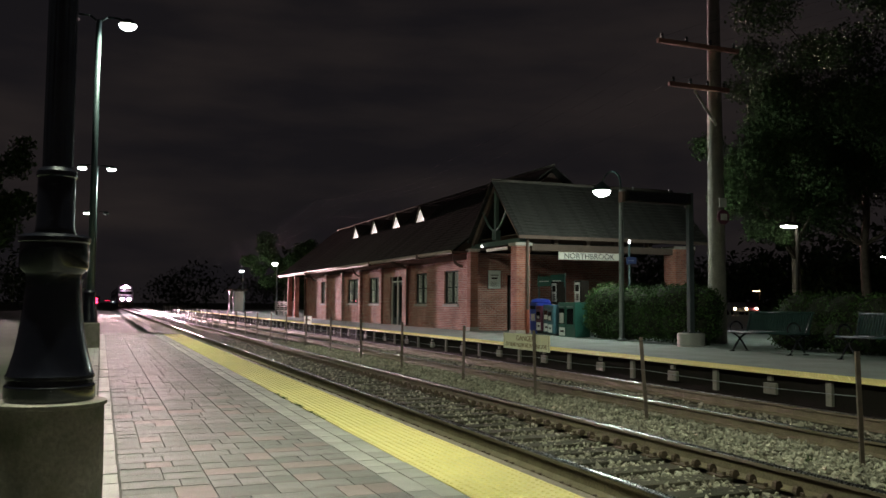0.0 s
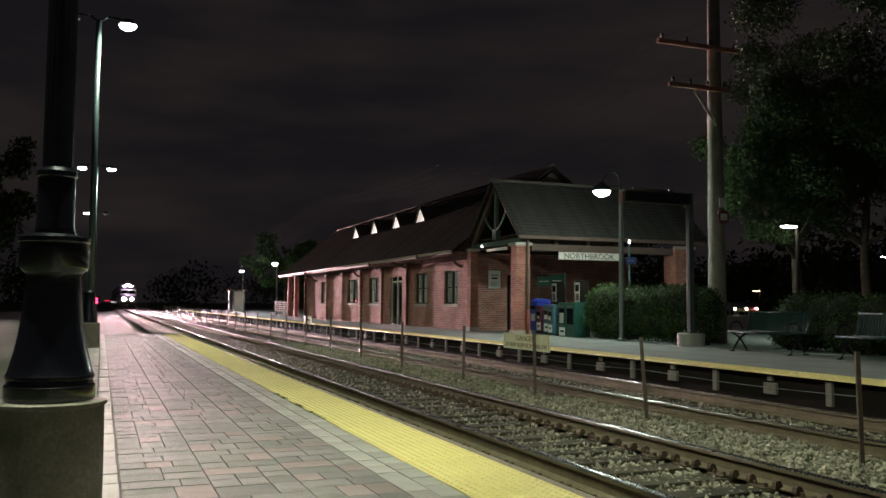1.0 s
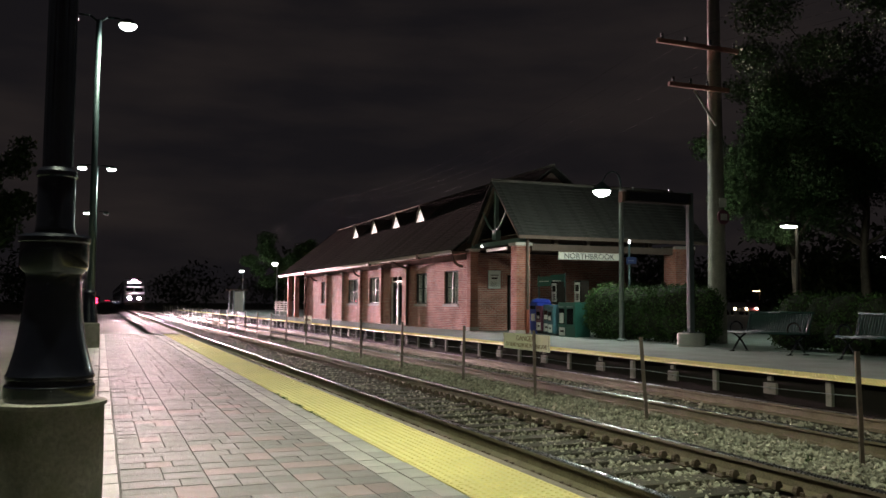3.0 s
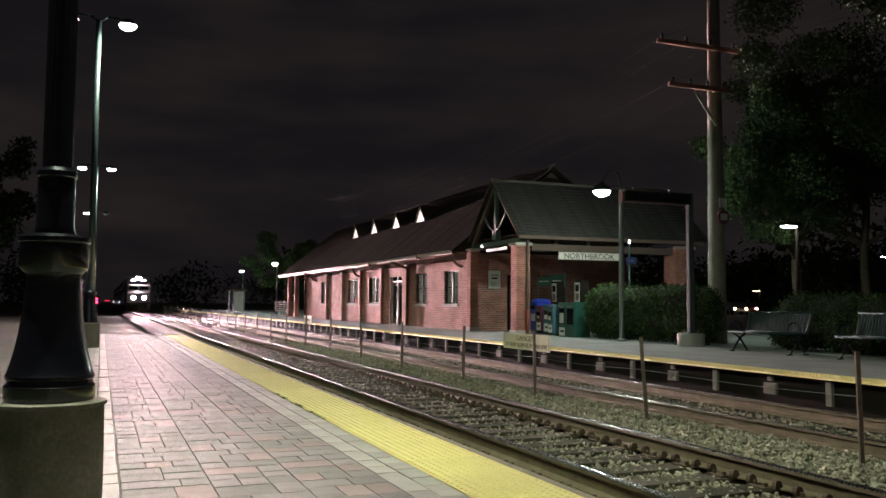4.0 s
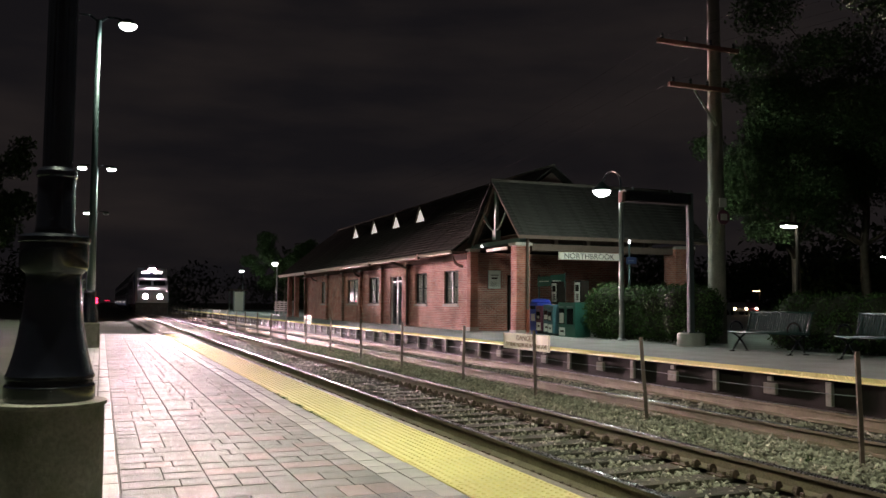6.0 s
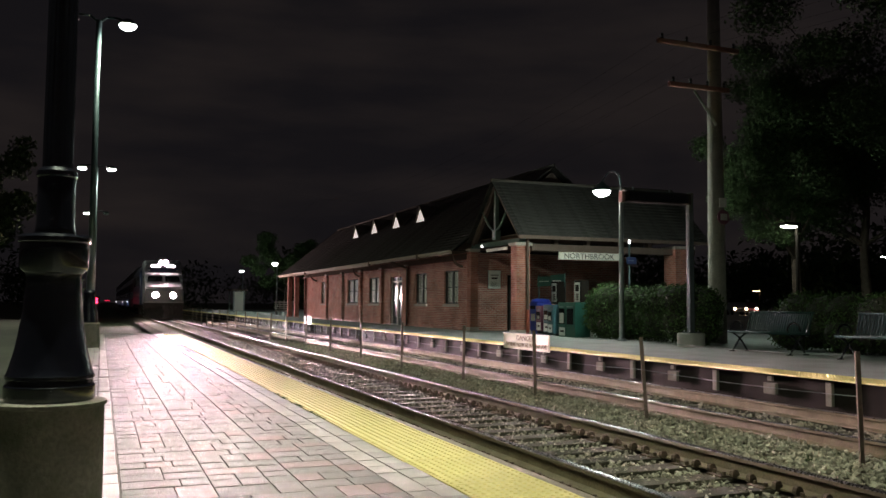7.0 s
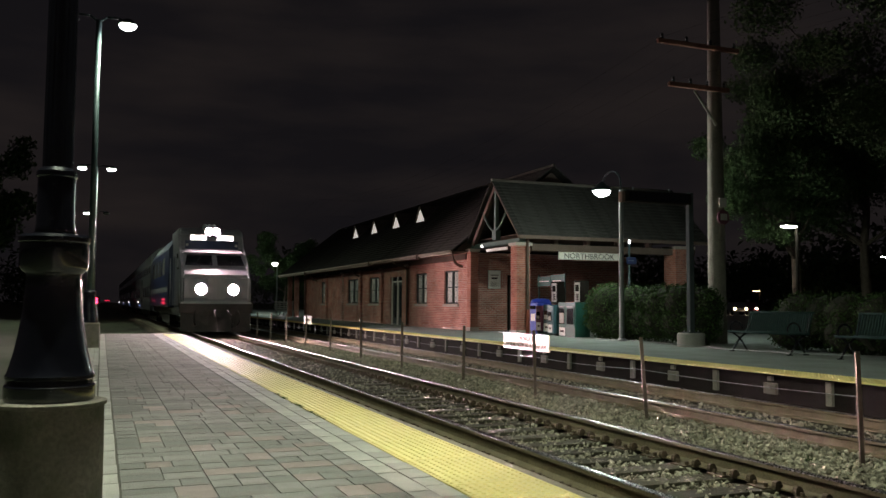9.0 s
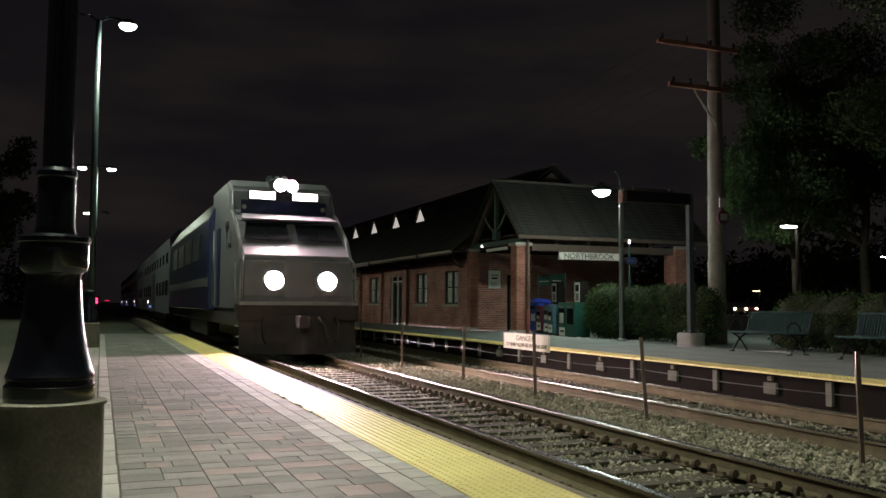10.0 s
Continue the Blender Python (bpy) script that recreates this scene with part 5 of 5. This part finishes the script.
# ================= the train =================
def headlamp(parent, x, y, z, r, name, lift=4.5, turn=0.0):
    """Forward-facing (-y) lamp: an added glowing ring for wide spill round a core whose beam an added black honeycomb
    keeps narrow.
    """
    th = new(name)
    th.parent, th.matrix_basis = parent, pose(x, y, z, -lift, 0, turn)
    seg, depth = 24, 0.14
    ring = lambda bm, q, yy: [bm.verts.new((q * math.cos(k * math.tau / seg), yy, q * math.sin(k * math.tau / seg))) for k in range(seg)]
    bm = bmesh.new()
    rings = [ring(bm, q, yy) for q, yy in ((r * 0.85, 0.01), (r * 0.85, -depth + 0.004), (r * 1.20, -depth + 0.004), (r * 1.20, -depth - 0.006), (r * 1.25, -depth - 0.006), (r * 1.25, 0.22))]
    for a, b in zip(rings, rings[1:]):
        for k in range(seg):
            bm.faces.new((a[k], a[(k + 1) % seg], b[(k + 1) % seg], b[k]))
    part("housing", bm, M_TUBE, th, "round black lamp housing")
    # Added ring, no part of a real lamp: lights what the narrow core misses.
    bm = bmesh.new()
    a, b = ring(bm, r * 0.86, -depth), ring(bm, r * 1.19, -depth)
    for k in range(seg):
        bm.faces.new((a[k], a[(k + 1) % seg], b[(k + 1) % seg], b[k]))
    part("spill_ring", bm, G_RIM, th, "added glowing ring that gives the lamp its wide spill")
    bm = bmesh.new()
    bm.faces.new([bm.verts.new((r * 0.80 * math.cos(k * math.tau / 24), -0.004, r * 0.80 * math.sin(k * math.tau / 24))) for k in range(24)])
    part("lamp_glass", bm, G_HEAD, th, "blazing white headlight")
    # Added honeycomb of black walls, there only to cut the beam's angle.
    bm = bmesh.new()
    cell = 0.024
    for i in range(-8, 9):
        w = math.sqrt(max(0.0, (r * 0.82) ** 2 - (i * cell) ** 2))
        if w > 0.01:
            box(bm, i * cell - 0.0006, i * cell + 0.0006, -depth + 0.001, -0.006, -w, w)
            box(bm, -w, w, -depth + 0.0015, -0.0065, i * cell - 0.0006, i * cell + 0.0006)
    part("beam_louvre", bm, M_TUBE, th, "added black honeycomb that narrows the beam")


def wheelset(parent, y, r=0.5):
    for s in (-1, 1):
        tubepart("wheel", (s * 0.70, y, r), (s * 0.83, y, r), r, r * 0.97, M_LOCODARK, parent, 24)
    tubepart("axle", (-0.7, y, r), (0.7, y, r), 0.09, 0.09, M_LOCODARK, parent, 10)


def locomotive():
    """Origin at the rail head under the plough; the body runs back along +y."""
    th = thing("locomotive", 0, 0, 0, "grey and blue diesel passenger locomotive with blazing headlights", "locomotive")
    # nose and cab in side outline (y, z)
    bm = bmesh.new()
    prof = [(0.75, 1.05), (0.62, 1.35), (0.66, 2.35), (1.25, 2.75), (1.75, 3.30), (2.30, 3.40), (2.62, 3.55), (2.85, 4.25), (3.25, 4.50), (6.2, 4.50), (6.2, 1.05)]
    prism(bm, [(-1.36, a, b) for a, b in prof], (1, 0, 0), 2.72)
    bmesh.ops.bevel(bm, geom=bm.edges[:], offset=0.10, segments=3, affect="EDGES")
    body = part("cab", bm, M_LOCO, th, "rounded grey cab and nose")
    bm = bmesh.new()
    hull = [(-1.53, 1.05), (1.53, 1.05), (1.53, 3.7), (1.15, 4.35), (0.6, 4.45), (-0.6, 4.45), (-1.15, 4.35), (-1.53, 3.7)]
    prism(bm, [(a, 5.6, b) for a, b in hull], (0, 1, 0), 14.8)
    bmesh.ops.bevel(bm, geom=bm.edges[:], offset=0.03, segments=1, affect="EDGES")
    hood = part("car_body", bm, M_LOCOBLUE, th, "dark blue engine hood")
    for s in (-1, 1):
        boxpart("side_stripe", (s * 1.535 - 0.004, s * 1.535 + 0.004, 5.7, 20.3, 1.75, 2.0), M_LOCO, hood, 0, "pale stripe")
        for k in range(4):
            boxpart("grille", (s * 1.535 - 0.006, s * 1.535 + 0.006, 8.0 + 2.8 * k, 10.0 + 2.8 * k, 2.6, 3.4), M_LOCODARK, hood)
        bm = bmesh.new()
        prism(bm, [(s * 1.365, 2.2, 2.65), (s * 1.365, 3.0, 2.65), (s * 1.365, 3.3, 3.35), (s * 1.365, 2.75, 3.35)], (s, 0, 0), 0.012)
        part("side_window", bm, M_GLASS, body)
        tubepart("grab_rail", (s * 1.42, 1.0, 1.1), (s * 1.42, 1.0, 2.2), 0.02, 0.02, M_GALV, body, 8)
        boxpart("mirror", (s * 1.42 - 0.03, s * 1.42 + 0.03, 2.05, 2.12, 2.75, 3.1), M_GALV, body, 0.01)
        tubepart("side_handrail", (s * 1.55, 4.2, 1.2), (s * 1.55, 4.2, 3.2), 0.02, 0.02, M_GALV, body, 8)
    # windscreen panes on the slope between nose and brow
    for s in (-1, 1):
        bm = bmesh.new()
        n = Vector((0, -0.74, 0.67)) * 0.02
        pts = [Vector((s * 0.10, 1.22, 2.79)), Vector((s * 1.20, 1.22, 2.79)), Vector((s * 1.10, 1.69, 3.22)), Vector((s * 0.10, 1.69, 3.22))]
        prism(bm, [p + n * 0.6 for p in pts], tuple(n), 0.8)
        part("windscreen", bm, M_GLASS, body, "dark windscreen pane")
    # lit number boards either side of the top headlight
    for s in (-1, 1):
        nb = boxpart("number_board_case", (min(s * 0.22, s * 0.90), max(s * 0.22, s * 0.90), 2.56, 2.95, 3.91, 4.17), M_LOCODARK, body, 0.02)
        boxpart("number_board", (min(s * 0.23, s * 0.88), max(s * 0.23, s * 0.88), 2.545, 2.556, 3.945, 4.135), G_NUMBER, nb, 0, "lit white number board")
    boxpart("headlight_case", (-0.31, 0.31, 2.60, 3.3, 4.10, 4.47), M_LOCODARK, body, 0.03)
    brow = bmesh.new()
    prism(brow, [(-1.2, 1.62, 3.31), (1.2, 1.62, 3.31), (1.1, 2.4, 3.50), (-1.1, 2.4, 3.50)], (0, 0, 1), 0.035)
    part("brow", brow, M_LOCO, body, "pale sun visor over the windscreen")
    boxpart("forehead_panel", (-1.1, 1.1, 2.52, 2.56, 3.56, 3.90), M_LOCOBLUE, body)
    headlamp(th, -0.15, 2.47, 4.28, 0.12, "top_headlight", 2.8, 1.0)
    headlamp(th, 0.15, 2.47, 4.28, 0.12, "top_headlight", 1.2, 2.2)
    headlamp(th, -0.63, 0.46, 1.78, 0.17, "ditch_light", 6.6, 1.4)
    headlamp(th, 0.63, 0.46, 1.78, 0.17, "ditch_light", 4.0, 2.6)
    for s in (-1, 1):
        bm = bmesh.new()
        polytube(bm, [(s * 1.30, 0.60, 1.25), (s * 1.34, 0.42, 1.35), (s * 1.34, 0.44, 2.2), (s * 1.26, 0.72, 2.42)], 0.02, 8)
        part("corner_handrail", bm, M_GALV, body, "pale corner handrail")
        for k in range(3):
            boxpart("step", (min(s * 1.12, s * 1.42), max(s * 1.12, s * 1.42), 0.62, 0.95, 0.22 + 0.25 * k, 0.25 + 0.25 * k), M_GALV, th, 0.006)
        bm = bmesh.new()
        polytube(bm, [(s * 0.62, 1.16, 2.76), (s * 0.70, 1.40, 3.00), (s * 0.55, 1.55, 3.14)], 0.012, 6)
        part("wiper", bm, M_DARK, body)
        boxpart("cab_door", (min(s * 1.362, s * 1.375), max(s * 1.362, s * 1.375), 4.3, 5.0, 1.2, 3.3), M_LOCOBLUE, body, 0.0)
        tubepart("marker_light", (s * 1.02, 2.5, 3.72), (s * 1.02, 2.56, 3.72), 0.06, 0.06, M_GLASSY, body, 12)
        bm = bmesh.new()
        polytube(bm, [(s * 0.85, 0.40, 0.95), (s * 0.9, 0.22, 0.75), (s * 0.88, 0.2, 0.45), (s * 0.8, 0.3, 0.35)], 0.025, 8)
        part("brake_hose", bm, M_LOCODARK, th)
    boxpart("nose_door", (-0.34, 0.34, 0.595, 0.615, 1.40, 2.30), M_LOCO, body, 0.008, "nose door")
    boxpart("anticlimber", (-1.40, 1.40, 0.40, 0.64, 1.22, 1.30), M_GALV, th, 0.01, "pale edge of the anticlimber")
    bm = bmesh.new()
    for k in range(3):
        tube(bm, (-0.2 + 0.2 * k, 3.6, 4.62), (-0.2 + 0.2 * k, 3.95, 4.62), 0.10, 0.03, 10)
    tube(bm, (-0.25, 3.9, 4.55), (0.25, 3.9, 4.55), 0.03, None, 8)
    part("horn", bm, M_GALV, body)
    # plough, steps, coupler, underframe
    bm = bmesh.new()
    for s in (-1, 1):
        prism(bm, [(0, 0.0, 0.10), (s * 1.38, 0.42, 0.10), (s * 1.38, 0.60, 0.98), (0, 0.35, 0.98)], (0, 1, 0), 0.04)
    part("plough", bm, M_LOCODARK, th, "dark steel plough")
    boxpart("buffer_beam", (-1.45, 1.45, 0.45, 0.75, 0.85, 1.25), M_LOCODARK, th, 0.02)
    boxpart("coupler", (-0.12, 0.12, -0.10, 0.5, 0.70, 0.98), M_LOCODARK, th, 0.03)
    bm = bmesh.new()
    for a, b in zip([(0.4, 0.95), (0.55, 0.75), (0.62, 0.45)], [(0.55, 0.75), (0.62, 0.45), (0.60, 0.25)]):
        tube(bm, (a[0], 0.2, a[1]), (b[0], 0.15, b[1]), 0.03, None, 8)
    part("air_hose", bm, M_LOCODARK, th)
    boxpart("underframe", (-1.35, 1.35, 0.8, 20.2, 0.72, 1.05), M_LOCODARK, th)
    boxpart("fuel_tank", (-1.3, 1.3, 7.6, 12.6, 0.25, 0.72), M_LOCODARK, th, 0.08)
    for y in (2.4, 5.2, 15.2, 18.0):
        wheelset(th, y)
    for y0 in (1.6, 14.4):
        for s in (-1, 1):
            boxpart("truck_frame", (s * 1.05 - 0.08, s * 1.05 + 0.08, y0, y0 + 4.4, 0.42, 0.75), M_LOCODARK, th, 0.04)
    return th


def gallery_car(y_label):
    th = thing("passenger_car", 0, 0, 0, "stainless-steel double-deck passenger car of the train", "passenger car", "cars of the train")
    bm = bmesh.new()
    hull = [(-1.5, 0.75), (1.5, 0.75), (1.52, 4.2), (1.1, 4.6), (0.4, 4.75), (-0.4, 4.75), (-1.1, 4.6), (-1.52, 4.2)]
    prism(bm, [(a, 0.3, b) for a, b in hull], (0, 1, 0), 25.4)
    part("car_body", bm, M_STEELCAR, th)
    for s in (-1, 1):
        for z0, z1 in ((1.6, 2.3), (3.1, 3.6)):
            for k in range(10):
                y = 1.4 + 2.4 * k
                if z0 < 2 and k in (4, 5):
                    continue
                boxpart("window", (s * 1.512 - 0.01, s * 1.512 + 0.012, y, y + 1.5, z0, z1), M_GLASS, th, 0.0)
        boxpart("door", (s * 1.515 - 0.008, s * 1.515 + 0.012, 11.6, 13.6, 0.85, 2.9), M_LOCODARK, th)
    for s in (-1, 1):
        tubepart("step_light", (s * 1.51, 18.3, 1.28), (s * 1.545, 18.3, 1.28), 0.07, 0.06, G_NUMBER, th, 10, "small white step light")
        boxpart("marker_strip", (s * 1.52 - 0.012, s * 1.52 + 0.012, 15.0, 17.2, 0.95, 1.05), G_BLUE, th, 0, "thin blue marker light")
    for y in (2.5, 4.9, 21.0, 23.4):
        wheelset(th, y, 0.45)
    boxpart("underframe", (-1.2, 1.2, 6.5, 19.5, 0.35, 0.75), M_LOCODARK, th)
    return th


# ================= build the things =================
M_BRICK_XY = masonry("pillar_brick", "XY", (0.42, 0.165, 0.12), (0.30, 0.105, 0.08), (0.36, 0.27, 0.23))
M_FOOTING = mat("stained_footing", (0.25, 0.22, 0.185), 0.9, scale=4.0, var=0.35, bump=0.5, fine=45, dirt=(0.13, 0.13, 0.085))
M_RUSTWOOD = mat("red_crossarm", (0.26, 0.12, 0.09), 0.85, scale=4, var=0.3, bump=0.4)
G_FARDIM = glow("dim_lamp_glow", (1.0, 0.95, 0.95), 3.0)

kerb_blocks()
weeds()
station()
porch()
station_sign()
small_sign()
near_lamp_base()
left_lamp(-0.27, 22.8, 8.18, (False, True))
left_lamp(-0.41, 46.0, 7.85, (True, True))
left_lamp(-0.55, 69.0, 7.8, (True, False))
station_lamp(13.85, 20.9, FZ - 0.012, 4.35)
station_lamp(13.85, 73.0, FZ - 0.012, 4.35)
station_lamp(13.85, 92.0, FZ - 0.012, 4.35)
sign_portal()
fence()
danger_sign(11.66, 13.28, 0.38, 0.64, True)
danger_sign(27.75, 28.85, 0.42, 0.69, False)
bench(13.8)
bench(10.75)
litter_bin()
news_box(26.1, 13.95, 0.42, 0.42, 0.98, M_MAROON, "maroon newspaper vending box with card", 0.12)
news_box(25.45, 13.9, 0.46, 0.42, 1.02, M_TEALBOX, "blue-grey newspaper vending box with card", 0.1)
news_box(24.92, 13.75, 0.40, 0.42, 0.98, M_TEALBOX, "blue-grey newspaper vending box with card", 0.08)
news_box(24.4, 13.9, 0.50, 0.50, 1.10, M_GREENBOX, "dark green newspaper box", 0.0)
news_box(23.78, 13.85, 0.56, 0.55, 1.10, M_GREENBOX, "tall dark green newspaper box", 0.0, False)
phone_post(26.9, True)
phone_post(25.3, True)
green_notice()
hedge(13.75, 15.2, 18.4, 23.3, 1.72, 31, 30000)
hedge(14.0, 15.1, 17.75, 19.2, 1.6, 32, 9000)
hedge(14.7, 15.9, 8.2, 16.2, 1.45, 33, 22000)
utility_pole()
car(68.8, 80.0, 150, M_LOCO, "silver car with headlights on in the car park", True)
car(71.8, 81.5, 146, M_MAROON, "dark car with headlights on in the car park", True)
tree(20.9, 21.3, 0.1, 8.6, 3.3, 41, 60000, 0.06)
tree(19.5, 13.5, 0.1, 9.0, 4.4, 42, 70000, 0.06)
tree(27.0, 24.0, 0.1, 11.0, 5.0, 43, 60000, 0.075)
tree(26.0, 14.0, 0.1, 11.0, 5.0, 44, 60000, 0.075)
tree(30.0, 60.0, 0.1, 9.0, 4.5, 45, 20000, 0.13)
tree(22.0, 78.0, 0.1, 6.6, 3.6, 46, 20000, 0.13)
tree(20.0, 100.0, 0.1, 7.6, 4.4, 47, 20000, 0.14)
tree(-9.0, 60.0, -0.1, 11.0, 5.0, 48, 9000, 0.2)
tree(-12.0, 85.0, -0.1, 12.0, 5.5, 49, 9000, 0.2)
for name, x0, x1, y0, y1, seed in (("far_woods", -150, -5, 150, 330, 61), ("far_woods", 17, 190, 150, 330, 62), ("far_woods", 78, 150, 60, 148, 63)):
    rnd = np.random.RandomState(seed)
    cs = [(x, y, 3.5 + 2.5 * r) for x, y, r in zip(rnd.uniform(x0, x1, 70), rnd.uniform(y0, y1, 70), rnd.rand(70))]
    rs = [(6 + 3 * a, 6 + 3 * a, 4.5 + 3 * a) for a in rnd.rand(70)]
    tagged(leaf_cloud(name, cs, rs, 22000, 0.55, M_TREELEAF, None, seed, 0.5), "dark distant trees along the railway", "woods", kind="stuff")
far_street_lamp(19.5, 20.0, 0.1, 3.44, G_FAR)
far_street_lamp(41.9, 36.0, 0.1, 3.9, G_FAR)
far_street_lamp(43.3, 48.0, 0.1, 2.1, G_WARMDIM)
far_street_lamp(53.6, 48.0, 0.1, 2.5, G_FARDIM)
signal_mast()
shelter()
ramp_railing()

# lamp light from the fixtures that stand in the place
for x, y, z, p in ((-1.0, 4.7, 7.55, 1250), (0.55, 4.7, 7.55, 1300), (0.41, 22.8, 7.98, 1600), (-1.09, 46, 7.65, 1100), (0.27, 46, 7.65, 1100), (-1.23, 69, 7.6, 1000)):
    bulb("lamp_light", x, y, z, p)
for y in (21.92, 74.02, 93.02):
    bulb("lamp_light", 13.85, y, 4.22, 500, (0.82, 1.0, 0.88), 0.14, 0)

tactile(near_platform, 2.032, 2.640, 4.96 - 0.88 * 12, PLAT_END, 0.0, 0.88)
far_edge()
pavers()


def motions():
    speed, front = 15.65, 19.5
    mid = sum(TRACK_A) / 2
    loco = locomotive()
    cars = [gallery_car(k) for k in range(4)]
    for k, th in enumerate([loco] + cars):
        off = 0.0 if k == 0 else 20.6 + 26.0 * (k - 1)
        walk(th, [(t, pose(mid, front + off + speed * (10.0 - t), RAIL_Z)) for t in (0.0, 1.0, 2.0, 3.0, 4.0, 5.0, 6.0, 7.0, 8.0, 9.0, 10.0)])


motions()
